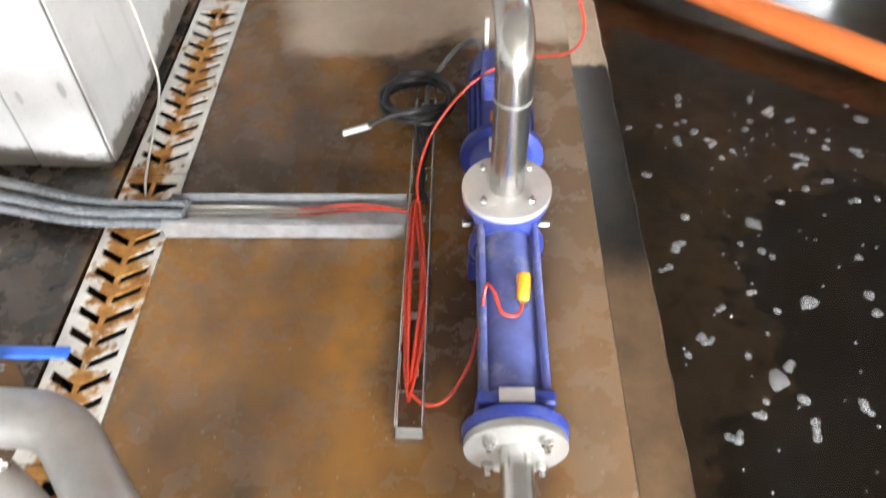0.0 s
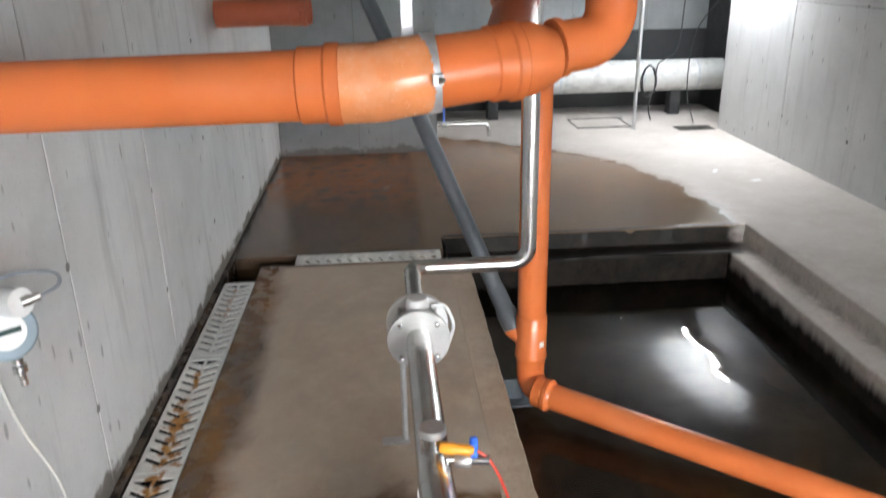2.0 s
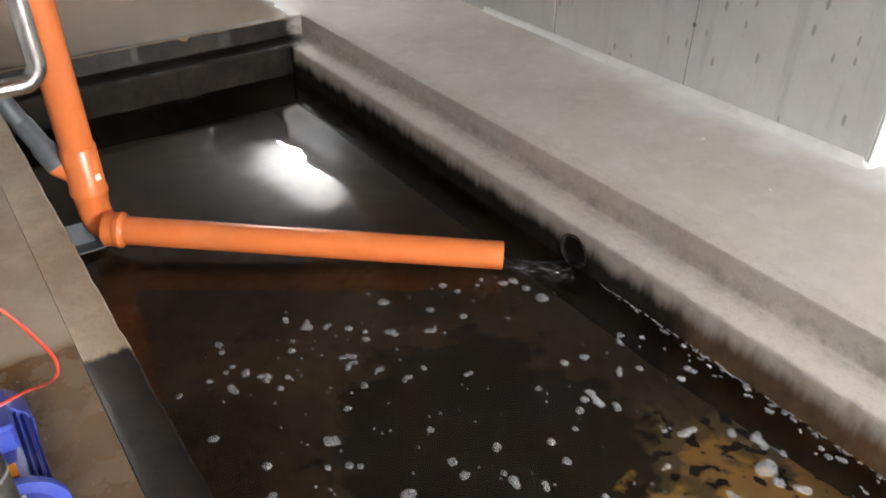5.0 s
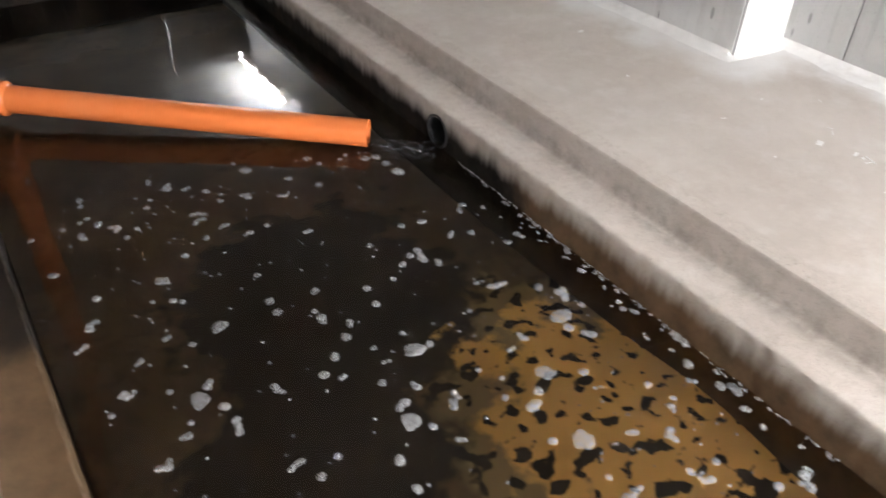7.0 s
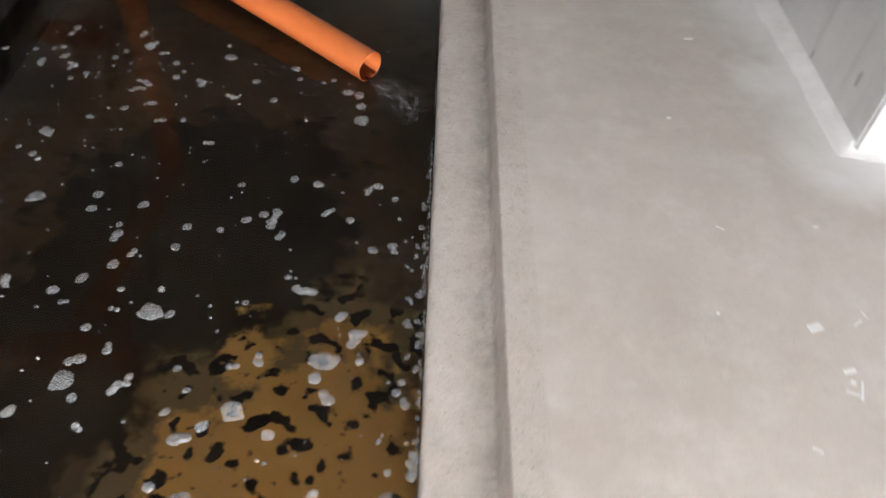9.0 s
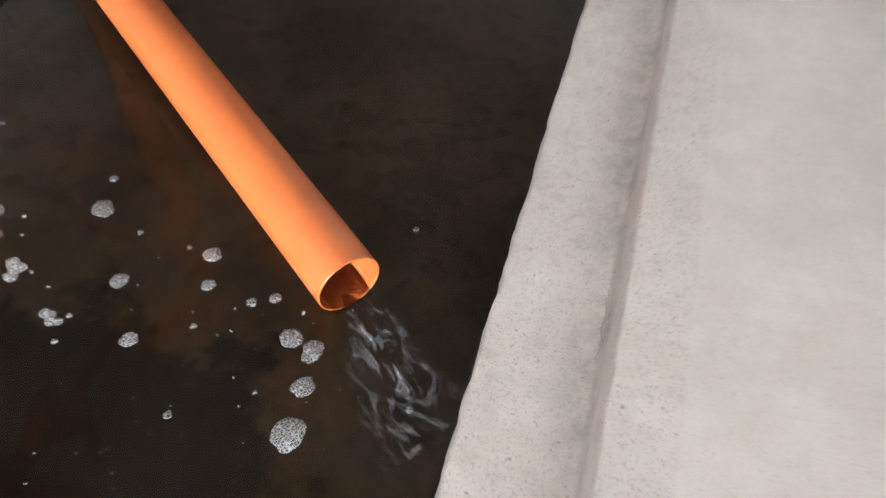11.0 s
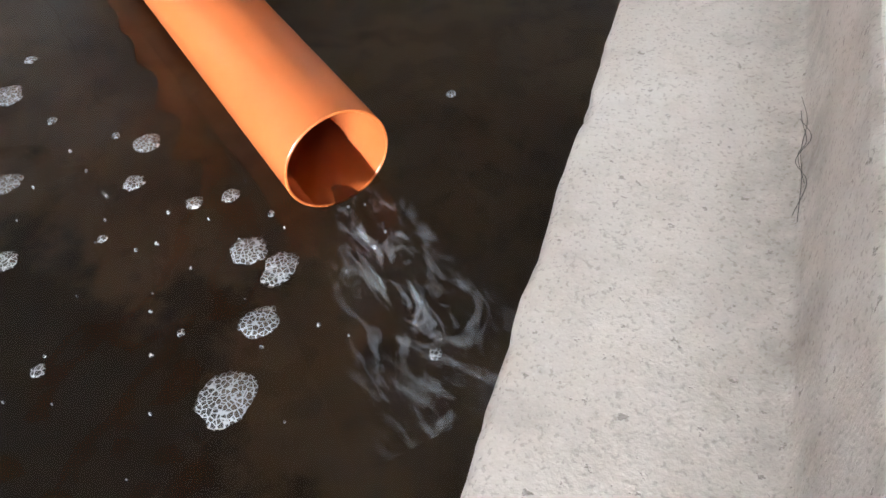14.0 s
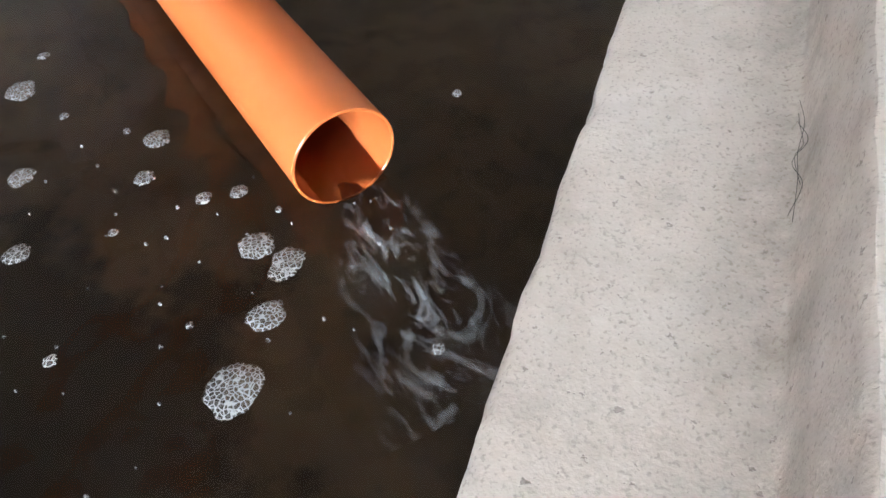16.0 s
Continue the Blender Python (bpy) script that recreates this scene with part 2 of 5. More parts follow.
def floor_concrete(name, ledge):
    """Screed, wet and brown round the pump and behind the pit; the ledges are dark where wet."""
    m = Mat(name, 0.7)
    x, y, z = m.axis(0), m.axis(1), m.axis(2)
    dry, mid, height = dry_concrete(m, 1.0 if ledge else 0.35)
    edge = m.math("SUBTRACT", m.noise(3.0, 6, 0.6, None, 0.3), 0.5)
    xo, yo = m.math("ADD", x, m.math("MULTIPLY", edge, 0.30)), m.math("ADD", y, m.math("MULTIPLY", edge, 0.34))
    rough_dry = m.ramp(mid, [(0.2, (0.6, 0.6, 0.6)), (0.9, (0.88, 0.88, 0.88))])
    if ledge:
        drip = m.noise(10, 6, 0.7, (1.0, 1.0, 0.12))
        black = m.mix(m.grey(mid, 0.35, 0.7), (0.008, 0.007, 0.006), (0.024, 0.018, 0.013))
        brown = m.mix(m.grey(mid, 0.35, 0.7), (0.085, 0.055, 0.032), (0.16, 0.10, 0.055))
        wet = m.mix(m.span(yo, -0.16, -0.02), brown, black)
        side = m.math("SUBTRACT", 1.0, m.span(x, 2.0, 2.1))
        near = m.math("MULTIPLY", side, m.math("SUBTRACT", 1.0, m.span(yo, 0.76, 0.80)))
        far = m.math("MULTIPLY", m.span(y, 2.93, 2.99), m.math("SUBTRACT", 1.0, m.span(xo, 2.93, 3.06)))
        low = m.math("SUBTRACT", 1.0, m.span(m.math("ADD", z, m.math("MULTIPLY", m.math("SUBTRACT", drip, 0.5), 0.13)), -0.235, -0.15))
        stain = m.math("MULTIPLY", m.math("MULTIPLY", m.grey(m.noise(4.5, 6, 0.7), 0.58, 0.74), 0.5), m.math("SUBTRACT", 1.0, m.span(z, -0.04, -0.005)))
        dry = m.mix(stain, dry, (0.22, 0.18, 0.14))
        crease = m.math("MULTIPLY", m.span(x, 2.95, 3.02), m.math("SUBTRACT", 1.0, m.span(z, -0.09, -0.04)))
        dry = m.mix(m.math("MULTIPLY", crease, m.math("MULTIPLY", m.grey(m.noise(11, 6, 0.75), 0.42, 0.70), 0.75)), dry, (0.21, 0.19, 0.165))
        dry = m.mix(side, dry, m.mix(0.9, dry, (0.86, 0.74, 0.60), "MULTIPLY"))
        w = m.math("MAXIMUM", m.math("MAXIMUM", near, far), low)
        rough_wet = m.mix(m.span(z, -0.14, -0.125), (0.95, 0.95, 0.95), m.ramp(mid, [(0.3, (0.28, 0.28, 0.28)), (0.8, (0.55, 0.55, 0.55))]))
        m.b.inputs["Specular IOR Level"].default_value = 0.18
    else:
        rust = m.noise(2.6, 4, 0.5, (1.0, 0.5, 1.0))
        wet = m.mix(m.grey(rust, 0.42, 0.64), (0.078, 0.048, 0.028), (0.25, 0.12, 0.028))
        wet = m.mix(m.span(y, 2.6, 3.0), wet, m.mix(m.span(yo, 3.3, 4.8), (0.095, 0.06, 0.036), (0.25, 0.095, 0.03)))
        wet = m.mix(m.math("MULTIPLY", m.grey(mid, 0.45, 0.8), 0.5), wet, (0.085, 0.06, 0.04))
        wet = m.mix(m.math("MULTIPLY", m.grey(m.noise(6.5, 6, 0.7), 0.5, 0.72), 0.6), wet, (0.045, 0.032, 0.022))
        wet = m.mix(m.math("MULTIPLY", m.grey(m.noise(60, 2, 0.5), 0.70, 0.73), 0.7), wet, (0.42, 0.38, 0.33))
        wet = m.mix(m.math("MULTIPLY", m.span(x, 0.90, 1.0), 0.55), wet, (0.26, 0.19, 0.125))
        wet = m.mix(m.math("SUBTRACT", 1.0, m.span(xo, -0.20, -0.15)), wet, m.mix(m.grey(mid, 0.4, 0.7), (0.022, 0.018, 0.014), (0.07, 0.045, 0.03)))
        near = m.math("SUBTRACT", 1.0, m.span(m.math("SUBTRACT", yo, m.math("MULTIPLY", m.span(x, 0.5, 0.75), 0.10)), 0.60, 0.68))
        strip = m.math("SUBTRACT", 1.0, m.span(xo, 0.11, 0.21))
        left = m.math("MULTIPLY", m.math("MAXIMUM", near, strip), m.math("SUBTRACT", 1.0, m.span(x, 2.0, 2.05)))
        dy = m.math("MAXIMUM", m.math("SUBTRACT", yo, 3.2), 0.0)
        arc = m.math("ADD", xo, m.math("MULTIPLY", m.math("POWER", dy, 3.0), 0.075))
        far = m.math("MULTIPLY", m.span(y, 2.74, 2.79), m.math("SUBTRACT", 1.0, m.span(arc, 2.90, 3.13)))
        w = m.math("MAXIMUM", left, far)
        rough_wet = m.mix(m.span(y, 2.7, 3.2), m.ramp(mid, [(0.3, (0.16, 0.16, 0.16)), (0.8, (0.42, 0.42, 0.42))]), m.ramp(mid, [(0.3, (0.07, 0.07, 0.07)), (0.8, (0.22, 0.22, 0.22))]))
    if not ledge:
        slab = m.math("MULTIPLY", m.math("SUBTRACT", 1.0, m.span(x, 1.07, 1.10)), m.math("SUBTRACT", 1.0, m.span(y, 2.80, 2.82)))
        dry = m.mix(m.math("MULTIPLY", slab, 0.9), dry, (0.86, 0.74, 0.60), "MULTIPLY")
        cx, cy = m.math("MAXIMUM", m.math("SUBTRACT", 4.07, x), 0.0), m.math("MAXIMUM", m.math("SUBTRACT", 0.0, y), 0.0)
        d = m.math("MINIMUM", m.math("SUBTRACT", 4.41, x), m.math("SQRT", m.math("ADD", m.math("MULTIPLY", cx, cx), m.math("MULTIPLY", cy, cy))))
        d = m.math("ADD", d, m.math("ADD", m.math("MULTIPLY", edge, 0.45), m.math("MULTIPLY", m.math("SUBTRACT", mid, 0.5), 0.12)))
        lime = m.math("MULTIPLY", m.math("SUBTRACT", 1.0, m.span(d, 0.06, 0.30)), m.math("SUBTRACT", 1.0, m.span(y, 0.9, 2.4)))
        dry = m.mix(m.math("MULTIPLY", lime, 0.85), dry, (0.72, 0.72, 0.715))
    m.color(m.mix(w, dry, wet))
    m.rough(m.mix(w, rough_dry, rough_wet))
    m.bump(height, 0.26, 0.004)
    return m.m


M_FLOOR = floor_concrete("floor_concrete", False)
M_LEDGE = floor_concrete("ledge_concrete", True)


def pit_bottom():
    m = Mat("pit_sediment", 0.8)
    x, y = m.axis(0), m.axis(1)
    n1, n2, n3 = m.noise(2.2, 4), m.noise(9, 5, 0.6), m.noise(17, 2, 0.4)
    mud = m.mix(m.grey(n1, 0.36, 0.64), (0.075, 0.056, 0.039), (0.17, 0.125, 0.08))
    mud = m.mix(m.math("MULTIPLY", m.grey(m.noise(13, 5, 0.65), 0.55, 0.72), 0.75), mud, (0.04, 0.032, 0.024))

    def blob(cx, cy, sx, sy, rag):
        """Ragged distance from a centre, 1.0 at the ellipse's rim."""
        dx, dy = m.math("DIVIDE", m.math("SUBTRACT", x, cx), sx), m.math("DIVIDE", m.math("SUBTRACT", y, cy), sy)
        r = m.math("SQRT", m.math("ADD", m.math("MULTIPLY", dx, dx), m.math("MULTIPLY", dy, dy)))
        return m.math("ADD", r, m.math("MULTIPLY", m.math("SUBTRACT", m.noise(5, 5, 0.6), 0.5), rag))

    d = blob(2.62, -0.98, 0.62, 0.72, 1.5)
    olive = m.math("SUBTRACT", 1.0, m.span(d, 0.98, 1.18))
    sand = m.math("SUBTRACT", 1.0, m.span(d, 0.62, 0.78))
    black = m.math("SUBTRACT", 1.0, m.span(blob(2.10, 0.04, 0.52, 0.60, 1.6), 0.85, 1.1))
    streak = m.math("SUBTRACT", 1.0, m.span(blob(1.80, -0.66, 0.42, 0.55, 1.8), 0.80, 1.05))
    c = m.mix(m.math("MULTIPLY", olive, 0.8), mud, (0.36, 0.29, 0.16))
    c = m.mix(m.math("MULTIPLY", m.math("MAXIMUM", black, streak), 0.93), c, (0.010, 0.009, 0.009))
    c = m.mix(sand, c, (0.86, 0.55, 0.20))
    spots = m.grey(n3, 0.555, 0.60)
    c = m.mix(m.math("MULTIPLY", spots, m.math("MAXIMUM", olive, 0.25)), c, (0.02, 0.017, 0.013))
    m.color(c)
    m.bump(n2, 0.3, 0.01)
    return m.m


M_PIT = pit_bottom()


def water_mat():
    m = bpy.data.materials.new("water")
    m.use_nodes = True
    nt = m.node_tree
    nt.nodes.remove(nt.nodes["Principled BSDF"])
    out = nt.nodes["Material Output"]
    tr, gl, mx = nt.nodes.new("ShaderNodeBsdfTransparent"), nt.nodes.new("ShaderNodeBsdfGlossy"), nt.nodes.new("ShaderNodeMixShader")
    tr.inputs[0].default_value = (0.93, 0.86, 0.74, 1)
    mud, body = nt.nodes.new("ShaderNodeBsdfDiffuse"), nt.nodes.new("ShaderNodeMixShader")
    mud.inputs[0].default_value = (0.032, 0.023, 0.017, 1)
    body.inputs[0].default_value = 0.14
    gl.inputs["Roughness"].default_value = 0.015
    fr = nt.nodes.new("ShaderNodeFresnel")
    fr.inputs["IOR"].default_value = 1.33
    geo, n1, bp = nt.nodes.new("ShaderNodeNewGeometry"), nt.nodes.new("ShaderNodeTexNoise"), nt.nodes.new("ShaderNodeBump")
    n1.inputs["Scale"].default_value, n1.inputs["Detail"].default_value = 4.0, 2.0
    bp.inputs["Strength"].default_value, bp.inputs["Distance"].default_value = 0.25, 0.006
    L = nt.links.new
    L(geo.outputs["Position"], n1.inputs["Vector"])
    L(n1.outputs["Fac"], bp.inputs["Height"])
    L(bp.outputs[0], gl.inputs["Normal"])
    L(bp.outputs[0], fr.inputs["Normal"])
    L(fr.outputs[0], mx.inputs[0])
    L(tr.outputs[0], body.inputs[1])
    L(mud.outputs[0], body.inputs[2])
    L(body.outputs[0], mx.inputs[1])
    L(gl.outputs[0], mx.inputs[2])
    L(mx.outputs[0], out.inputs["Surface"])
    return m


M_WATER = water_mat()


def plain(name, c, rough, metal=0.0, var=0.15, scale=12, bump=0.0, dirt=None):
    m = Mat(name, rough, metal)
    n, f = m.noise(scale, 5, 0.6), m.noise(scale * 9, 3)
    col = m.mix(m.grey(n, 0.3, 0.7), tuple(x * (1 - var) for x in c), tuple(min(1, x * (1 + var)) for x in c))
    if dirt:
        col = m.mix(m.math("MULTIPLY", m.grey(m.noise(scale * 0.6, 6, 0.7), 0.52, 0.75), 0.7), col, dirt)
    m.color(col)
    if var > 0.1:
        m.rough(m.ramp(f, [(0.2, (max(0.03, rough - 0.08),) * 3), (0.8, (min(1, rough + 0.12),) * 3)]))
    if bump:
        m.bump(f, bump, 0.001)
    return m.m


M_ORANGE = plain("orange_pvc", (0.60, 0.155, 0.042), 0.27, 0, 0.05, 3.5, 0, (0.58, 0.185, 0.07))
M_ORANGE_PALE = plain("orange_pvc_pale", (0.68, 0.25, 0.095), 0.2, 0, 0.12, 9, 0, (0.68, 0.40, 0.26))
M_ORANGE_DARK = plain("brown_pvc", (0.36, 0.085, 0.035), 0.4, 0, 0.1, 5)
M_STEEL = plain("stainless_steel", (0.60, 0.595, 0.58), 0.25, 0.95, 0.08, 20)
M_STEEL_DULL = plain("dull_steel", (0.50, 0.50, 0.49), 0.42, 0.75, 0.12, 18, 0.1)
M_FLANGE = plain("flange_steel", (0.66, 0.65, 0.63), 0.42, 0.4, 0.08, 25, 0.1)
M_GALV = plain("galvanised_steel", (0.52, 0.54, 0.57), 0.42, 0.7, 0.2, 30, 0.1)
M_GREYPIPE = plain("grey_pvc", (0.075, 0.085, 0.095), 0.4, 0, 0.1, 6)
M_BLUE = plain("blue_paint", (0.035, 0.055, 0.30), 0.32, 0, 0.12, 14, 0.1, (0.16, 0.18, 0.32))
M_BLUE_PALE = plain("blue_paint_worn", (0.12, 0.15, 0.42), 0.38, 0, 0.25, 16, 0.2, (0.46, 0.48, 0.58))
M_BLUE_HANDLE = plain("blue_grip", (0.04, 0.16, 0.72), 0.4, 0, 0.05)
M_RED = plain("red_cable", (0.62, 0.06, 0.03), 0.4, 0, 0.08)
M_BLACKRUB = plain("black_cable", (0.022, 0.022, 0.024), 0.45, 0, 0.2)
M_WHITE = plain("white_plastic", (0.74, 0.74, 0.73), 0.4, 0, 0.05)
M_WHITE_CABLE = plain("white_cable", (0.66, 0.65, 0.60), 0.45, 0, 0.08)
M_GREYCABLE = plain("grey_conduit", (0.19, 0.205, 0.225), 0.5, 0, 0.1, 30)
M_YELLOW = plain("yellow_plug", (0.90, 0.36, 0.02), 0.4, 0, 0.05)
M_GAUGE = plain("gauge_housing", (0.20, 0.25, 0.29), 0.4, 0.3, 0.1)
M_LCD = plain("gauge_window", (0.045, 0.075, 0.07), 0.1, 0, 0.1)
M_INSUL = plain("pipe_lagging", (0.62, 0.62, 0.60), 0.5, 0.1, 0.12, 8, 0.2, (0.25, 0.25, 0.25))
M_CEIL = wall_concrete("ceiling_concrete", (0.58, 0.58, 0.56), (0.50, 0.50, 0.49), 0.15)
# near-black: painted shade in gutter and floor gap, plain colour of the hatch frame
M_DARKGAP = plain("gutter_dark", (0.02, 0.017, 0.014), 0.5, 0, 0.2)


def grate_mat():
    m = Mat("grate_steel", 0.42, 0.55)
    n, f = m.noise(3.0, 5, 0.65, None, 0.3), m.noise(22, 5, 0.65)
    c = m.mix(m.grey(f, 0.35, 0.7), (0.66, 0.64, 0.60), (0.82, 0.81, 0.78))
    y = m.axis(1)
    x = m.axis(0)
    edge = m.math("MULTIPLY", m.math("ABSOLUTE", m.math("ADD", x, 0.085)), 7.0)
    k = m.math("ADD", m.math("MULTIPLY", m.math("SUBTRACT", n, 0.5), 2.6), m.math("SUBTRACT", 0.88, m.math("MULTIPLY", y, 0.22)))
    k = m.math("SUBTRACT", k, m.math("MINIMUM", edge, 0.75))
    k = m.math("ADD", k, m.math("MULTIPLY", m.math("SUBTRACT", f, 0.5), 1.3))
    rust = m.span(k, 0.42, 0.66)
    c = m.mix(rust, c, m.mix(m.grey(f, 0.4, 0.65), (0.48, 0.24, 0.05), (0.27, 0.11, 0.025)))
    m.color(c)
    m.rough(m.mix(rust, (0.38, 0.38, 0.38), (0.7, 0.7, 0.7)))
    m.link(m.math("MULTIPLY", m.math("SUBTRACT", 1.0, rust), 0.25), m.b.inputs["Metallic"])
    m.bump(f, 0.25, 0.002)
    return m.m


M_GRATE = grate_mat()


def glow(name, c, s):
    m = bpy.data.materials.new(name)
    m.use_nodes = True
    b = m.node_tree.nodes["Principled BSDF"]
    b.inputs["Base Color"].default_value = (0.8, 0.8, 0.8, 1)
    b.inputs["Emission Color"].default_value = (*c, 1)
    b.inputs["Emission Strength"].default_value = s
    return m


# tubes of the two added lamps, then of the wall lamp
M_TUBE_FILL = glow("lamp_tube_fill", (0.98, 0.99, 1.0), 26.0)
M_TUBE_WALL = glow("lamp_tube_wall", (0.98, 0.99, 1.0), 230.0)

# ---- plan ----
XWL, XG0, XG1 = -0.205, -0.165, 0.0     # left wall, gutter grates
XE, XLI = 1.075, 1.225                  # slab edge, pit's left side
XI, XB, XS, XW = 2.871, 3.028, 3.040, 4.07   # pit's right side, step, right wall
YF, YLF, YN = 3.165, 3.005, -2.95       # pit's far step, far side, near side
ZL, ZW, ZP = -0.12, -0.299, -0.50       # ledge, water, pit bottom
YB, YBACK, ZC = 5.47, 7.35, 1.84        # dark block's face, back wall, ceiling
HOLE_Y, HOLE_Z, HOLE_R = 0.47, -0.235, 0.068   # outflow through the pit wall
YE = -6.8                               # unseen wall added behind the start
YLW = 0.13                              # near end of the left wall


# ---- setting ----
def plate(name, quads, mat, label, kind="structure", cat=""):
    bm = bmesh.new()
    for q in quads:
        add_box(bm, *q)
    ob = part(name, bm, mat)
    return tagged(ob, label, cat or name.split("_")[0], "", kind)


T = 0.6
GD = -0.14
plate("floor", [
    (XG1, YE, -T, XE, 2.80, 0), (XE, YE, -T, 3.04, YN - 0.01, 0), (-3.2, YE, -T, XG0 - 0.01, YLW + 0.0, 0),
    (XG0 - 0.01, YE, -T, XG1, 2.95, GD), (XG1, 2.80, -T, 1.06, 2.95, GD),
    (XWL - 0.3, 2.95, -T, 1.06, 8.0, 0), (1.06, YF, -T, 3.04, 8.0, 0), (XS, YE, -T, 7.0, 8.0, 0),
    (XWL - 0.3, YLW, -T, XG0 - 0.01, 2.95, 0.0),
], M_FLOOR, "beige concrete floor, stained brown and wet in places", cat="floor")


def ledge_strip():
    """The rebate and the pit's walls, with a battered step and chipped edges."""
    rnd = random.Random(4)

    def run(bm, sect, path_fn, n):
        rows = []
        for i in range(n + 1):
            rows.append([bm.verts.new(path_fn(i / n, a, z)) for a, z in sect])
        for r0, r1 in zip(rows, rows[1:]):
            for k in range(len(sect) - 1):
                bm.faces.new((r0[k], r0[k + 1], r1[k + 1], r1[k]))

    bm = bmesh.new()
    # right: across from pit wall (low x) to floor (high x)
    zs = [ZP, -0.34] + [-0.34 + 0.011 * k for k in range(1, 19)]
    sect = [(XI, z) for z in zs] + [(XI + 0.003, ZL - 0.008), (XI + 0.010, ZL - 0.002), (XI + 0.03, ZL), (XI + 0.06, ZL), (XI + 0.09, ZL + 0.001),
            (XB - 0.011, ZL + 0.001), (XB - 0.004, ZL + 0.003), (XB - 0.001, ZL + 0.006), (XB + 0.001, ZL + 0.012), (XB + 0.003, ZL + 0.04), (XB + 0.005, ZL + 0.075),
            (XS - 0.004, -0.010), (XS - 0.003, -0.0035), (XS + 0.0005, 0.0012), (XS + 0.005, 0.0020), (XS + 0.05, 0.0016), (XS + 0.10, -0.0012)]

    def right(f, a, z):
        y = YN + f * (YF - YN)
        k = 1.0 if XI + 0.005 > a and z > -0.2 else 0.55
        j = noise.noise(Vector((y * 5, a * 3, z * 3))) * 0.002 + noise.noise(Vector((y * 26, a * 9, z * 9))) * 0.0035 + noise.noise(Vector((y * 80, a * 40, z * 40))) * 0.002
        wob = j * k if ZP < z and a < XS + 0.06 else 0
        chip = 0.010 * max(0.0, noise.noise(Vector((y * 9.0, 8.1, 2.0))) - 0.35) if a < XI + 0.02 and z > ZL - 0.03 else 0
        return (a + wob + chip, y, z + wob * 0.12)

    run(bm, sect, right, 560)
    hole = [f for f in bm.faces if abs(f.calc_center_median().x - XI) < 0.02 and (f.calc_center_median() - Vector((f.calc_center_median().x, HOLE_Y, HOLE_Z))).length < HOLE_R - 0.004]
    bmesh.ops.delete(bm, geom=hole, context="FACES")
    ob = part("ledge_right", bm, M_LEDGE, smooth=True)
    tagged(ob, "pale beige concrete ledge with a step along the pit", "ledge", "", "structure")

    bm = bmesh.new()
    sect = [(XLI, ZP), (XLI, ZL - 0.01), (XLI - 0.008, ZL), (XE + 0.03, ZL), (XE + 0.004, ZL + 0.015), (XE + 0.002, -0.004)]

    def left(f, a, z):
        y = YN + f * (YF - YN)
        j = noise.noise(Vector((y * 9, a * 7, z * 5))) * 0.006 + noise.noise(Vector((y * 40, a * 30, z * 30))) * 0.002
        return (a + (j if z > ZP and a > XE + 0.01 else 0), y, z)

    run(bm, sect, left, 320)
    ob = part("ledge_left", bm, M_LEDGE, smooth=True)
    tagged(ob, "concrete ledge below the slab, dark and wet near the pump", "ledge", "", "structure")

    bm = bmesh.new()
    sect = [(YLF, ZP), (YLF, ZL - 0.01), (YLF + 0.008, ZL), (YF - 0.03, ZL), (YF - 0.006, ZL + 0.012), (YF - 0.002, -0.01), (YF + 0.008, 0.001), (YF + 0.03, 0.002)]

    def back(f, a, z):
        x = XE + f * (XS - XE)
        j = noise.noise(Vector((x * 9, a * 7, z * 5))) * 0.006
        return (x, a + (j if a > YLF + 0.004 else 0), z)

    run(bm, sect, back, 160)
    ob = part("ledge_far", bm, M_LEDGE, smooth=True)
    tagged(ob, "dark wet concrete ledge at the pit's end", "ledge", "", "structure")
    plate("pit_wall_near", [(XE + 0.002, YN - 0.008, ZP, XS - 0.002, YN, -0.004)], M_LEDGE, "concrete end wall of the water pit", cat="pit wall")


ledge_strip()
bm = bmesh.new()
bmesh.ops.create_grid(bm, x_segments=40, y_segments=80, size=0.5)
for v in bm.verts:
    v.co = Vector((XLI - 0.02 + (v.co.x + 0.5) * (XI - XLI + 0.04), YN - 0.02 + (v.co.y + 0.5) * (YLF - YN + 0.04), ZP + 0.0))
    v.co.z += 0.02 * noise.noise(v.co * 3) + 0.10 * math.exp(-((v.co.x - 2.5) ** 2 + (v.co.y + 0.95) ** 2) / 0.35)
tagged(part("pit_floor", bm, M_PIT, smooth=True, sheet=True), "muddy pit bottom with yellow and black sediment", "pit floor", "", "structure")
bm = bmesh.new()
bmesh.ops.create_grid(bm, x_segments=110, y_segments=380, size=0.5)
for v in bm.verts:
    v.co = Vector((XLI - 0.015 + (v.co.x + 0.5) * (XI - XLI + 0.03), YN - 0.015 + (v.co.y + 0.5) * (YLF - YN + 0.03), ZW))
    d = math.hypot(v.co.x - 2.75, v.co.y - 0.42)
    v.co.z += (0.006 * noise.noise(Vector((v.co.x * 16, v.co.y * 16, 3))) + 0.003 * noise.noise(Vector((v.co.x * 38, v.co.y * 30, 7)))) * math.exp(-(d / 0.30) ** 2) + 0.0006 * noise.noise(Vector((v.co.x * 5, v.co.y * 5, 1)))
    # rings spreading from where the pipe pours in
    ring_d = math.hypot(v.co.x - 2.70, v.co.y - 0.55) + 0.05 * noise.noise(Vector((v.co.x * 4, v.co.y * 4, 9)))
    v.co.z += 0.0011 * math.sin(ring_d * 62) * math.exp(-ring_d / 0.42)
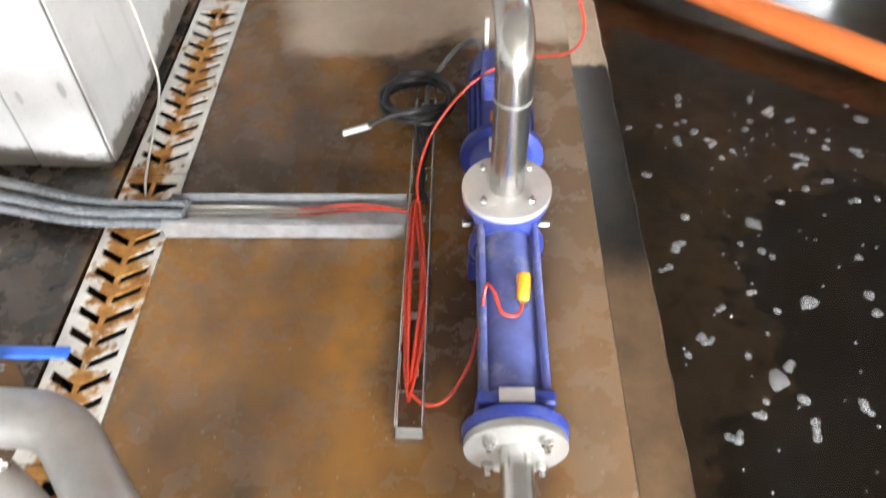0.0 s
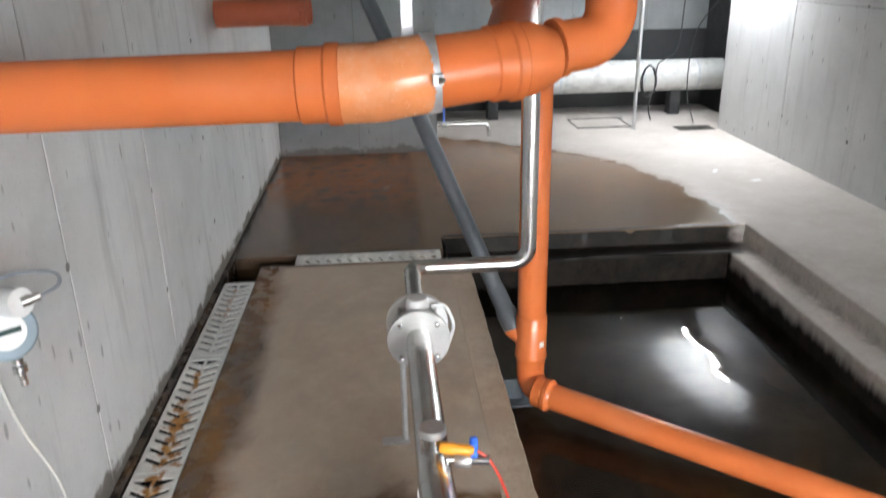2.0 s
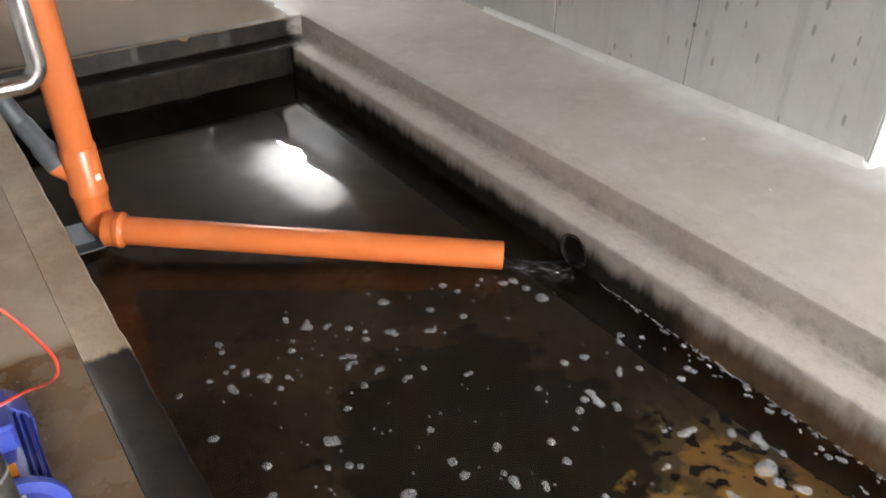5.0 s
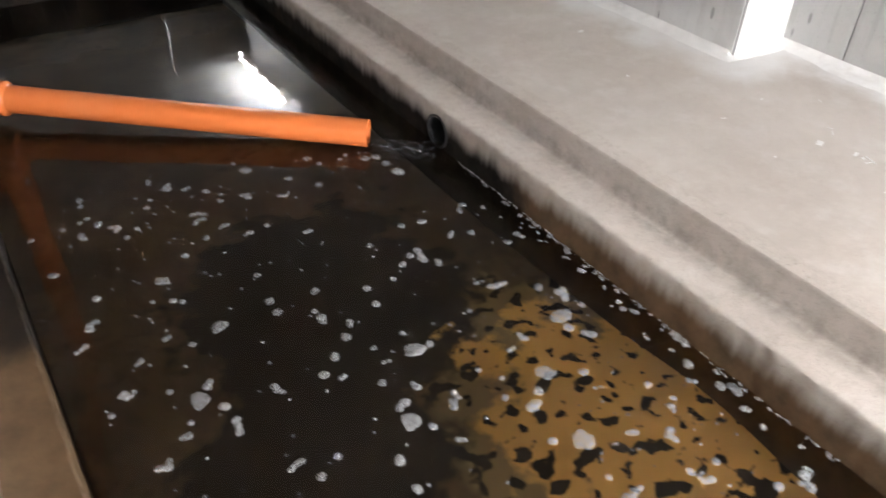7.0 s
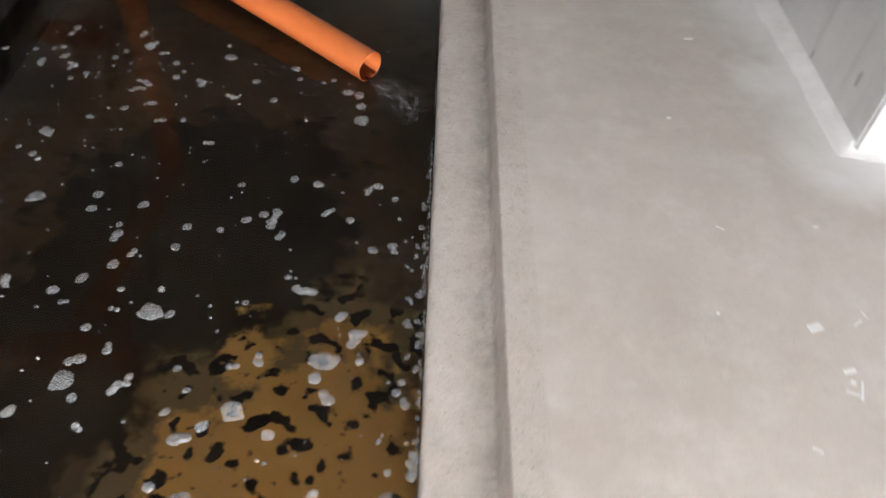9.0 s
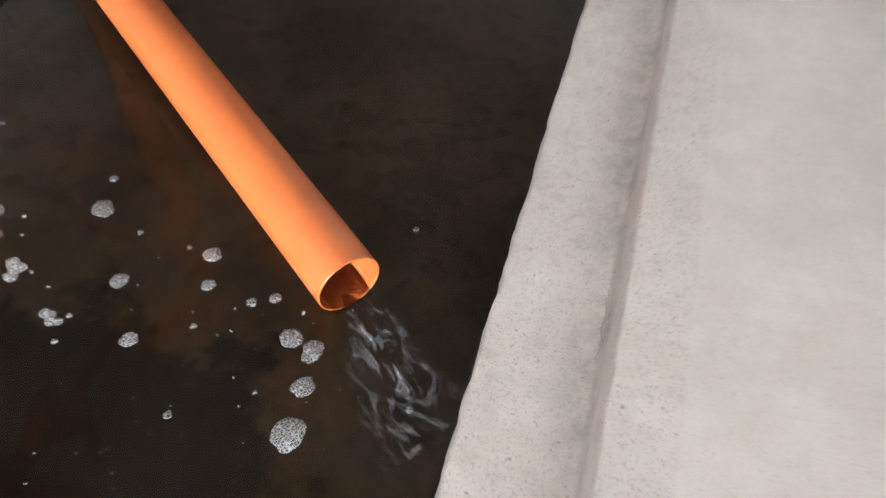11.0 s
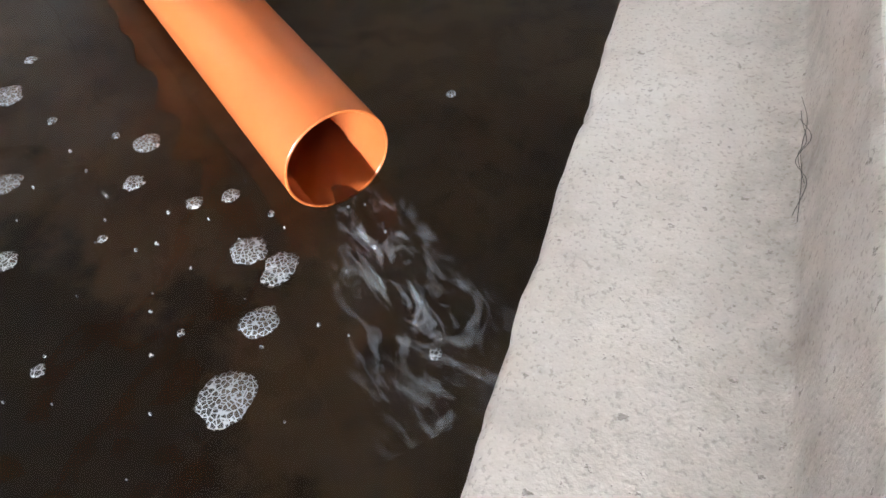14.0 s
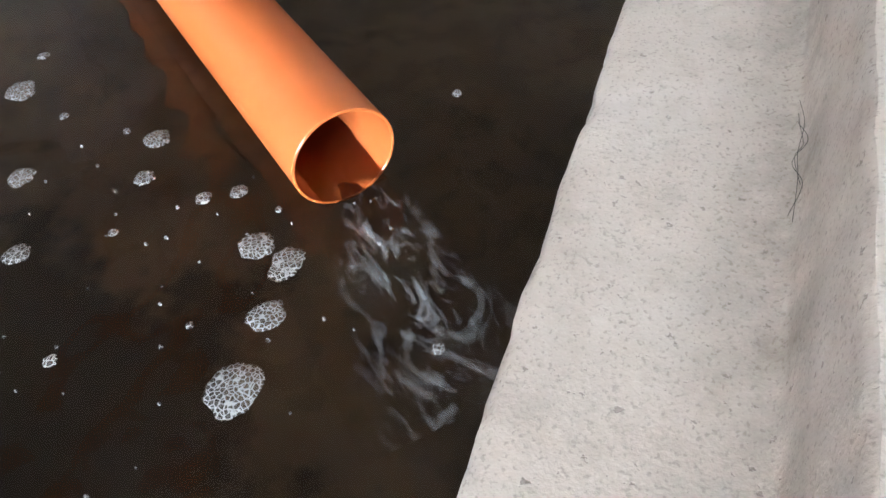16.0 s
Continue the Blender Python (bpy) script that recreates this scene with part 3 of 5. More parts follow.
tagged(part("water", bm, M_WATER, smooth=True, sheet=True), "dark brown standing water in the concrete pit", "water", "", "structure")


M_JOINT = wall_concrete("concrete_joint", (0.20, 0.195, 0.185), (0.11, 0.105, 0.10), 0.3)


def panelled(name, label, x, y0, y1, sign, widths, mat, z1=ZC, z0=0.0, t=0.2, axis="x", split=None, ties=()):
    """A shuttered concrete wall whose boards leave fine joints."""
    core = bmesh.new()
    if axis == "x":
        add_box(core, *((x, y0, z0, x + sign * t, y1, z1)))
    else:
        add_box(core, *((y0, x, z0, y1, x + sign * t, z1)))
    wall = tagged(part(name, core, M_JOINT), label, "wall", "", "structure")
    for e0, e1 in ((y0 - 0.006, y0 - 0.001), (y1 + 0.001, y1 + 0.006)):
        lo, hi = min(x, x + sign * t), max(x, x + sign * t)
        part("end_panel", box(lo, e0, z0, hi, e1, z1) if axis == "x" else box(e0, lo, z0, e1, hi, z1), mat, wall)
    rnd, pos, i = random.Random(len(name)), y0, 0
    while pos < y1 - 0.02:
        w = widths[i % len(widths)] * (0.94 + 0.12 * rnd.random() if len(widths) < 4 else 1.0)
        end = min(pos + w, y1)
        if y1 - end < 0.12:
            end = y1
        d = 0.004 + 0.003 * rnd.random()
        g = 0.0055 if len(ties) == 3 else 0.003
        for za, zb in (((z0, split - 0.002), (split + 0.002, z1)) if split else ((z0, z1),)):
            if axis == "x":
                bm = box(x - sign * d, pos + g, za, x, end - g, zb, 0.002)
            else:
                bm = box(pos + g, x - sign * d, za, end - g, x, zb, 0.002)
            part("panel", bm, mat, wall)
        for z in ties:
            if end < y1:
                part("tie_hole", lathe((x - sign * (d + 0.0008), end + 0.02 * (rnd.random() - 0.5), z + 0.06 * (rnd.random() - 0.5)), (sign, 0, 0), [(0, 0.011 + 0.005 * rnd.random()), (0.004, 0.009)], 9), M_JOINT, wall)
        pos, i = end, i + 1
    return wall


panelled("wall_left", "pale grey shuttered concrete wall with vertical joints", XWL - 0.005, YLW, YB, -1, (0.73, 0.87, 0.96, 0.93, 0.93, 0.92), M_WALL_WET, ties=(0.33, 0.80, 1.28))
panelled("wall_left_return", "pale grey concrete wall end", YLW + 0.004, -3.2, XWL - 0.21, 1, (1.2,), M_WALL_WET, axis="y")
panelled("wall_right", "pale grey shuttered concrete wall with vertical joints", XW + 0.005, 0.0, 6.03, 1, (0.98, 0.96, 0.96, 0.96, 0.96, 1.21), M_WALL, t=0.33, split=1.275, ties=(0.33, 1.275))
panelled("wall_right_recess", "concrete wall set back beside the floor, its shade painted in grey", 4.41, YE, 0.0, 1, (0.8,), M_WALL_SHADED)
panelled("wall_block", "dark grey concrete wall face with damp foot", YB, XWL, 1.20, 1, (0.7,), M_WALL_DARK, axis="y", t=1.9)
panelled("wall_back", "grey concrete back wall", YBACK, 1.2, 7.0, 1, (0.9, 0.8), M_WALL_DARK, axis="y", z0=0.86)
plate("wall_back_foot", [(1.2, YBACK - 0.006, 0, 7.0, YBACK + 0.2, 0.86)], M_BLACK, "black coated foot of the back wall", cat="wall")
plate("wall_side_far", [(4.41, 6.03, 0, 4.61, YBACK, ZC)], M_BLACK, "black side wall behind the corner", cat="wall")
# unseen walls added behind and beside the start, they close in the light
plate("wall_behind", [(-3.2, YE - 0.2, -0.2, 4.61, YE, ZC)], M_WALL, "unseen plain concrete wall, added to close the room", cat="wall")
plate("wall_side_near", [(-3.4, YE - 0.2, -0.2, -3.2, YLW + 0.2, ZC)], M_WALL, "unseen plain concrete wall, added to close the room", cat="wall")
plate("ceiling", [(-3.4, YE - 0.2, ZC, 7.2, 8.0, ZC + 0.2)], M_CEIL, "pale grey concrete ceiling", cat="ceiling")


# ---- lamps ----
# the first lamp hangs on the wall, the other two are unseen additions
for i, (x, y, z, length, ang, watts) in enumerate(LAMPS):
    lamp = thing("tube_lamp", "white fluorescent batten lamp with a lit tube", "lamp", "tube lamps", at=(x, y, z))
    on_wall = i == 0
    lamp.rotation_euler = (radians(90 if on_wall else 0), 0, radians(ang))
    part("housing", box(-length / 2, -0.03, 0.0, length / 2, 0.03, 0.06, 0.006), M_WHITE, lamp)
    part("tube", tube([(-length / 2 + 0.02, 0, -0.022), (length / 2 - 0.02, 0, -0.022)], 0.013, 12), M_TUBE_WALL if on_wall else M_TUBE_FILL, lamp, "glowing white tube", True)
    for s in (-1, 1):
        part("socket", box(s * (length / 2 - 0.012) - 0.012, -0.014, -0.04, s * (length / 2 - 0.012) + 0.012, 0.014, 0.004, 0.003), M_WHITE, lamp)
    data = bpy.data.lights.new("tube_light", "AREA")
    data.shape, data.size, data.size_y, data.energy = "RECTANGLE", length, 0.05, watts
    data.color = (0.97, 0.985, 1.0)
    data.spread = radians(178)
    ob = new("tube_light", data)
    # the wall lamp throws its light up the wall and over the ceiling
    ob.matrix_world = Matrix.Translation((x - 0.05, y, z + 0.01) if on_wall else (x, y, z - 0.045)) @ Matrix.Rotation(radians(ang), 4, "Z") @ Matrix.Rotation(radians(180 if on_wall else 0), 4, "X")


# ---- drain grates ----
# black plate laid in the gutter, paints the shade seen through the slots
plate("gutter_bed", [(XG0 - 0.008, YE + 0.1, GD, XG1 - 0.002, 2.94, GD + 0.004), (XG1 + 0.002, 2.81, GD, 1.05, 2.94, GD + 0.004)], M_DARKGAP, "black plate in the drain gutter, painted shade below the slots", cat="gutter")


def bar_mesh(w, y0, y1, sl, t):
    """One slanting bar between the slots, from y0 to y1."""
    bm = bmesh.new()
    o = max(-sl, 0)
    a = [(o, y0), (o + w, y0), (o + w + sl, y1), (o + sl, y1)]
    top, bot = [bm.verts.new((x, y, -0.0003)) for x, y in a], [bm.verts.new((x, y, -t)) for x, y in a]
    bm.faces.new(top)
    bm.faces.new(bot[::-1])
    for k in range(4):
        bm.faces.new((top[k], bot[k], bot[(k + 1) % 4], top[(k + 1) % 4]))
    bmesh.ops.recalc_face_normals(bm, faces=bm.faces)
    me = bpy.data.meshes.new("bar")
    bm.to_mesh(me)
    bm.free()
    me.materials.append(M_GRATE)
    return me


def make_grate(length, width, label, m):
    """A slotted steel channel cover with a herringbone of slots."""
    n = max(4, round(length / 0.059))
    pitch = length / n
    t, rim, mid, hw, slant = 0.006, 0.016, width / 2, 0.006, 0.036
    grate = thing("drain_grate", label, "drain grate", "drain grates")
    bm = bmesh.new()
    add_box(bm, 0, 0, -t, length, rim, 0)
    add_box(bm, 0, width - rim, -t, length, width, 0)
    add_box(bm, 0, mid - hw, -t, length, mid + hw, -0.0002)
    for x in (0, length - 0.03):
        add_box(bm, x, 0, -t, x + 0.03, width, 0.0002)
    add_box(bm, 0, 0, -0.03, length, 0.003, -t)
    add_box(bm, 0, width - 0.003, -0.03, length, width, -t)
    part("frame", bm, M_GRATE, grate)
    w = pitch * 0.60
    sides = [bar_mesh(w, rim - 0.001, mid - hw + 0.001, -slant, t), bar_mesh(w, mid + hw - 0.001, width - rim + 0.001, slant, t)]
    for me in sides:
        for i in range(n - 1):
            bar = new("bar", me)
            bar.location = (i * pitch + 0.004, 0, 0)
            bar.parent = grate
    grate.matrix_world = m
    return grate


GRATE_L = 0.825
for k in range(5):
    y1 = 2.576 - k * (GRATE_L + 0.004)
    make_grate(GRATE_L, XG1 - XG0 - 0.004, "slotted steel drain grate, rust stained" if k > 0 else "slotted steel drain grate, mostly clean",
               Matrix.Translation((XG1 - 0.002, y1 - GRATE_L, 0.002)) @ Matrix.Rotation(radians(90), 4, "Z"))
make_grate(0.85, 0.145, "slotted steel drain grate across the slab's end", Matrix.Translation((0.19, 2.802, 0.002)))


# ---- orange drain pipes ----
def pipe_run(name, pts, r, mat, parent, seg=32, label=""):
    return part(name, tube(pts, r, seg), mat, parent, label, True)


def socket_ring(p, axis, r, mat, parent, h=0.05):
    """A bell socket: a wider sleeve with a raised bead."""
    prof = [(0, r + 0.001), (0.004, r + 0.006), (h - 0.016, r + 0.006), (h - 0.012, r + 0.011), (h - 0.003, r + 0.011), (h, r + 0.004)]
    return part("socket", lathe(p, axis, prof), mat, parent, "", True)


def hollow(p0, p1, r, t, seg=48):
    """An open pipe with wall thickness t."""
    p0, p1 = Vector(p0), Vector(p1)
    bm = bmesh.new()
    a = (p1 - p0).normalized()
    m = Matrix.Translation(p0) @ a.to_track_quat("Z", "Y").to_matrix().to_4x4()
    n = (p1 - p0).length
    loops = [[bm.verts.new(m @ Vector((rr * math.cos(2 * math.pi * k / seg), rr * math.sin(2 * math.pi * k / seg), d))) for k in range(seg)]
             for rr, d in ((r, 0), (r, n - 0.001), (r - 0.001, n), (r - t + 0.0008, n), (r - t, n - 0.001), (r - t, 0.02))]
    for x, y in zip(loops, loops[1:]):
        for k in range(seg):
            bm.faces.new((x[k], x[(k + 1) % seg], y[(k + 1) % seg], y[k]))
    bm.faces.new(loops[-1])
    return bm


DROP_X, DROP_Y = 1.360, 1.695
OUT0, OUT1 = Vector((1.383, 1.592, -0.183)), Vector((2.627, 0.619, -0.246))
OUT_R = 0.058
outd = (OUT1 - OUT0).normalized()
drop = thing("drain_drop_pipe", "orange plastic drain pipe dropping into the pit, mouth over the water", "drain pipe", at=(DROP_X, DROP_Y, -0.3))
bpy.context.view_layer.update()


def under(parent, obs):
    for o in obs:
        o.parent = parent
        o.matrix_parent_inverse = parent.matrix_world.inverted()


up = tube(bent([(DROP_X, DROP_Y, 0.06), (DROP_X, DROP_Y, 1.20), (1.12, 0.70, 1.37)], 0.12), 0.063, 32)
lower = lathe((DROP_X, DROP_Y, 0.155), (0, 0, -1), [(0, 0.065), (0.006, 0.069), (0.18, 0.069), (0.19, 0.073), (0.205, 0.073), (0.215, 0.066), (0.24, 0.065)])
elbow = tube(bent([(DROP_X, DROP_Y, -0.03), (DROP_X, DROP_Y, -0.185), OUT0 + outd * 0.02], 0.09), 0.063, 32)
under(drop, [
    part("upright", up, M_ORANGE, None, "", True),
    part("branch_fitting", lower, M_ORANGE, None, "", True),
    part("elbow", elbow, M_ORANGE, None, "", True),
    part("socket", lathe(OUT0 - outd * 0.02, outd, [(0, 0.062), (0.006, 0.068), (0.05, 0.068), (0.056, 0.073), (0.072, 0.073), (0.078, 0.064), (0.09, 0.0585)]), M_ORANGE, None, "", True),
    part("outlet", hollow(OUT0, OUT1, OUT_R, 0.0034), M_ORANGE, None, "orange pipe with an open mouth", True),
    part("branch", tube([(DROP_X - 0.02, DROP_Y + 0.01, 0.03), (DROP_X - 0.085, DROP_Y + 0.045, 0.08)], 0.046, 24), M_ORANGE, None, "", True),
    part("sticker", box(-0.012, -0.001, -0.012, 0.012, 0.001, 0.012, 0, Matrix.Translation((DROP_X + 0.036, DROP_Y - 0.060, 0.03)) @ Matrix.Rotation(radians(32), 4, "Z")), M_WHITE, None, "small white label"),
])
brk = bmesh.new()
add_box(brk, 1.226, 1.62, -0.275, 1.36, 1.76, -0.267)
add_box(brk, 1.226, 1.685, -0.267, 1.33, 1.695, -0.17)
under(drop, [part("bracket", brk, M_GREYPIPE, None, "grey metal foot bracket")])

main = thing("drain_main_pipe", "orange plastic drain main hung under the ceiling", "drain pipe", at=(0.6, 0.46, 1.37))
bpy.context.view_layer.update()
a0, a1, a2, a3, a4 = (-0.20, 0.47, 1.357), (0.648, 0.444, 1.371), (0.86, 0.455, 1.388), (1.055, 0.504, 1.404), (1.165, 0.548, 1.424)
d1, d2 = (Vector(a2) - Vector(a1)).normalized(), (Vector(a3) - Vector(a2)).normalized()
d0 = (Vector(a1) - Vector(a0)).normalized()
under(main, [
    part("long_pipe", tube([a0, a1], 0.080, 36), M_ORANGE, None, "", True),
    part("socket", lathe(Vector(a1) - d0 * 0.085, d0, [(0, 0.081), (0.004, 0.0865), (0.06, 0.0865), (0.066, 0.093), (0.094, 0.093), (0.1, 0.084)]), M_ORANGE, None, "", True),
    part("bend", tube(bent([Vector(a1) - d0 * 0.02, Vector(a1) + d0 * 0.10, Vector(a2) - d2 * 0.07, a2], 0.2), 0.0895, 36), M_ORANGE_PALE, None, "pale orange bend with dusty gloss", True),
    part("tee", tube([a2, a3], 0.082, 36), M_ORANGE, None, "", True),
    part("tee_sleeve", lathe(Vector(a3) - d2 * 0.06, d2, [(0, 0.083), (0.004, 0.088), (0.045, 0.088), (0.05, 0.094), (0.07, 0.094), (0.076, 0.088), (0.11, 0.086), (0.165, 0.066), (0.17, 0.064)]), M_ORANGE, None, "", True),
    part("reducer_ring", lathe(Vector(a4), Vector((0.1, 0.03, 0.015)), [(0, 0.064), (0.003, 0.071), (0.02, 0.071), (0.024, 0.064)]), M_ORANGE, None, "", True),
    part("riser_elbow", tube(bent([a4, (1.318, 0.60, 1.44), (1.322, 0.62, 1.60)], 0.085), 0.063, 32), M_ORANGE, None, "", True),
    part("riser_socket", lathe((1.322, 0.62, 1.545), (0, 0, 1), [(0, 0.064), (0.004, 0.069), (0.03, 0.069), (0.036, 0.074), (0.052, 0.074), (0.056, 0.064)]), M_ORANGE, None, "", True),
    part("riser", tube([(1.322, 0.62, 1.58), (1.324, 0.62, ZC)], 0.0615, 32), M_ORANGE_DARK, None, "brownish orange upright pipe", True),
    part("back_branch", tube(bent([(1.04, 0.50, 1.42), (1.13, 0.90, 1.49), (1.135, 0.93, 1.60)], 0.1), 0.062, 32), M_ORANGE_DARK, None, "", True),
    part("back_socket", lathe((1.135, 0.93, 1.50), (0, 0, 1), [(0, 0.062), (0.01, 0.070), (0.22, 0.071), (0.225, 0.066)]), M_ORANGE_DARK, None, "", True),
    part("back_riser", tube([(1.135, 0.93, 1.6), (1.135, 0.93, ZC)], 0.0625, 32), M_ORANGE_DARK, None, "brown upright pipe", True),
])
hang = thing("pipe_hanger", "galvanised pipe clamp on a strip hanger", "pipe clamp", at=(0.86, 0.455, 1.388))
bpy.context.view_layer.update()
under(hang, [
    part("clamp_ring", ring(Vector(a2) - d1 * 0.016, d1, 0.086, 0.091, 0.032), M_GALV, None, "", True),
    part("lug", box(-0.012, -0.03, -0.012, 0.012, 0.0, 0.012, 0.002, Matrix.Translation(Vector(a2) + Vector((0.012, -0.085, 0.0)))), M_GALV),
    part("bolt", bolt((0.872, 0.34, 1.388), (1, 0, 0), 0.008, 0.01), M_STEEL),
    part("strip", box(0.80, 0.525, 1.42, 0.828, 0.531, ZC, 0.001), M_GALV),
])

grey = thing("grey_drain_pipe", "dark grey plastic pipe slanting down to the orange pipe", "drain pipe", at=(1.2, 1.65, 0.1))
bpy.context.view_layer.update()
g0, g1 = Vector((DROP_X - 0.075, DROP_Y + 0.035, 0.07)), Vector((0.646, 2.34, 1.585))
gd = (g1 - g0).normalized()
under(grey, [
    part("slanting_pipe", tube([g0, g1], 0.036, 28), M_GREYPIPE, None, "", True),
    part("collar", lathe(g0, gd, [(0, 0.037), (0.004, 0.046), (0.09, 0.046), (0.1, 0.040), (0.2, 0.040), (0.21, 0.036)]), M_GREYPIPE, None, "", True),
    part("bend", tube(bent([g1 - gd * 0.05, g1, (0.646, 2.34, 1.72)], 0.06), 0.040, 28), M_BLACKRUB, None, "black bend", True),
    part("upright", tube([(0.646, 2.34, 1.68), (0.646, 2.34, ZC)], 0.036, 28), M_GREYPIPE, None, "", True),
])
wallpipe = thing("wall_pipe_stub", "brown plastic pipe stub sticking out of the concrete wall", "pipe stub", at=(-0.2, 3.35, 1.38))
bpy.context.view_layer.update()
under(wallpipe, [
    part("pipe", hollow((-0.2, 3.36, 1.362), (0.345, 3.345, 1.372), 0.080, 0.004), M_ORANGE_DARK, None, "", True),
    part("socket", lathe((0.23, 3.348, 1.370), (0.545, -0.015, 0.010), [(0, 0.081), (0.004, 0.085), (0.06, 0.085), (0.066, 0.090), (0.09, 0.090), (0.094, 0.083)]), M_ORANGE_DARK, None, "", True),
])

# ---- steel discharge line ----
PX, PZ = 0.836, 0.118
line = thing("steel_discharge_line", "stainless steel pressure pipe rising from the pump to the ceiling", "steel pipe", at=(PX, -0.172, 0.2))
bpy.context.view_layer.update()
parts = [
    part("flange", ring((PX, -0.172, 0.203), (0, 0, 1), 0.034, 0.1, 0.016, 40), M_FLANGE, None, "bright steel flange"),
    part("riser", tube([(PX, -0.172, 0.205), (PX, -0.172, 0.47)], 0.038, 32), M_STEEL, None, "", True),
    part("elbow", tube(bent([(PX, -0.172, 0.455), (PX, -0.172, 0.602), (0.826, 0.02, 0.602)], 0.105, 12), 0.0385, 32), M_STEEL, None, "", True),
    part("straight_pipe", tube([(0.827, -0.02, 0.602), (0.822, 0.655, 0.602)], 0.038, 32), M_STEEL, None, "", True),
    part("weld_bead", tube([(PX, -0.172, 0.462), (PX, -0.172, 0.468)], 0.0392, 32), M_STEEL_DULL, None, "", True),
    part("stub", tube([(0.826, 0.08, 0.60), (0.826, 0.08, 0.685)], 0.027, 24), M_STEEL, None, "", True),
    part("stub_cap", lathe((0.826, 0.08, 0.672), (0, 0, 1), [(0, 0.028), (0.002, 0.0305), (0.016, 0.0305), (0.019, 0.028)]), M_STEEL_DULL, None, "dull steel cap", True),
    part("valve_flange", ring((0.822, 0.650, 0.602), (0, 1, 0), 0.036, 0.092, 0.016, 40), M_STEEL_DULL),
    part("valve_body", lathe((0.822, 0.667, 0.602), (0, 1, 0), [(0, 0.058), (0.02, 0.072), (0.07, 0.072), (0.09, 0.058)]), M_WHITE, None, "white coated check valve body", True),
    part("valve_flange", ring((0.822, 0.757, 0.602), (0, 1, 0), 0.030, 0.094, 0.018, 40), M_WHITE, None, "white coated flange"),
    part("valve_cap", lathe((0.822, 0.71, 0.66), (0, 0, 1), [(0, 0.035), (0.02, 0.034), (0.045, 0.031), (0.05, 0.027)]), M_WHITE, None, "white cap", True),
    part("lifting_loop", tube(curl([(0.862, 0.73, 0.672), (0.905, 0.74, 0.665), (0.93, 0.745, 0.60), (0.915, 0.745, 0.54)]), 0.006, 10), M_WHITE, None, "", True),
    part("taper", lathe((0.822, 0.775, 0.602), (0, 1, 0), [(0, 0.034), (0.06, 0.030), (0.1, 0.030)]), M_STEEL, None, "", True),
    part("thin_pipe", tube(bent([(0.822, 0.86, 0.602), (0.824, 1.312, 0.560), (1.264, 1.312, 0.560), (1.264, 1.312, ZC)], 0.065, 10), 0.0295, 28), M_STEEL, None, "", True),
]
for k in range(4):
    an = math.pi / 4 + k * math.pi / 2
    parts.append(part("bolt", bolt((PX + 0.074 * math.cos(an), -0.172 + 0.074 * math.sin(an), 0.218), (0, 0, 1)), M_STEEL))
    parts.append(part("bolt", bolt((0.822 + 0.074 * math.cos(an), 0.650, 0.602 + 0.074 * math.sin(an)), (0, -1, 0)), M_STEEL))
    parts.append(part("stud", tube([(0.822 + 0.074 * math.cos(an), 0.655, 0.602 + 0.074 * math.sin(an)), (0.822 + 0.074 * math.cos(an), 0.785, 0.602 + 0.074 * math.sin(an))], 0.006, 10), M_STEEL, None, "", True))
for y in (0.90, 1.19):
    parts.append(part("press_bead", tube([(0.823, y, 0.60 - 0.042 * (y - 0.86) / 0.45), (0.823, y + 0.008, 0.60 - 0.042 * (y - 0.86) / 0.45)], 0.0312, 24), M_STEEL_DULL, None, "", True))
under(line, parts)

stand = thing("pipe_stand", "steel pipe support with a flat foot on the floor", "pipe support", at=(0.77, 1.02, 0))
bpy.context.view_layer.update()
under(stand, [
    part("leg", tube([(0.775, 1.02, 0.004), (0.775, 1.02, 0.555)], 0.011, 16), M_STEEL_DULL, None, "", True),
    part("foot", box(0.69, 1.0, 0.0, 0.79, 1.04, 0.012, 0.003), M_STEEL_DULL),
    part("saddle", box(0.765, 1.005, 0.548, 0.85, 1.035, 0.566, 0.003), M_STEEL_DULL),
])

tap = thing("sampling_valve", "small ball valve with blue lever and orange sensor plug", "valve", at=(0.9, 0.03, 0.64))
bpy.context.view_layer.update()
under(tap, [
    part("nipple", tube([(0.845, 0.06, 0.625), (0.945, 0.04, 0.625)], 0.011, 16), M_STEEL, None, "", True),
    part("body", lathe((0.872, 0.053, 0.625), (0.14, -0.03, 0), [(0, 0.015), (0.006, 0.019), (0.03, 0.019), (0.036, 0.015)]), M_STEEL_DULL, None, "", True),
    part("lever", box(0.902, 0.036, 0.632, 0.920, 0.050, 0.684, 0.004), M_BLUE_HANDLE, None, "blue lever"),
    part("sensor_plug", lathe((0.838, 0.045, 0.662), (0.07, -0.01, -0.006), [(0, 0.009), (0.006, 0.0125), (0.03, 0.013), (0.034, 0.0115), (0.066, 0.012), (0.074, 0.008)]), M_YELLOW, None, "orange sensor plug", True),
])

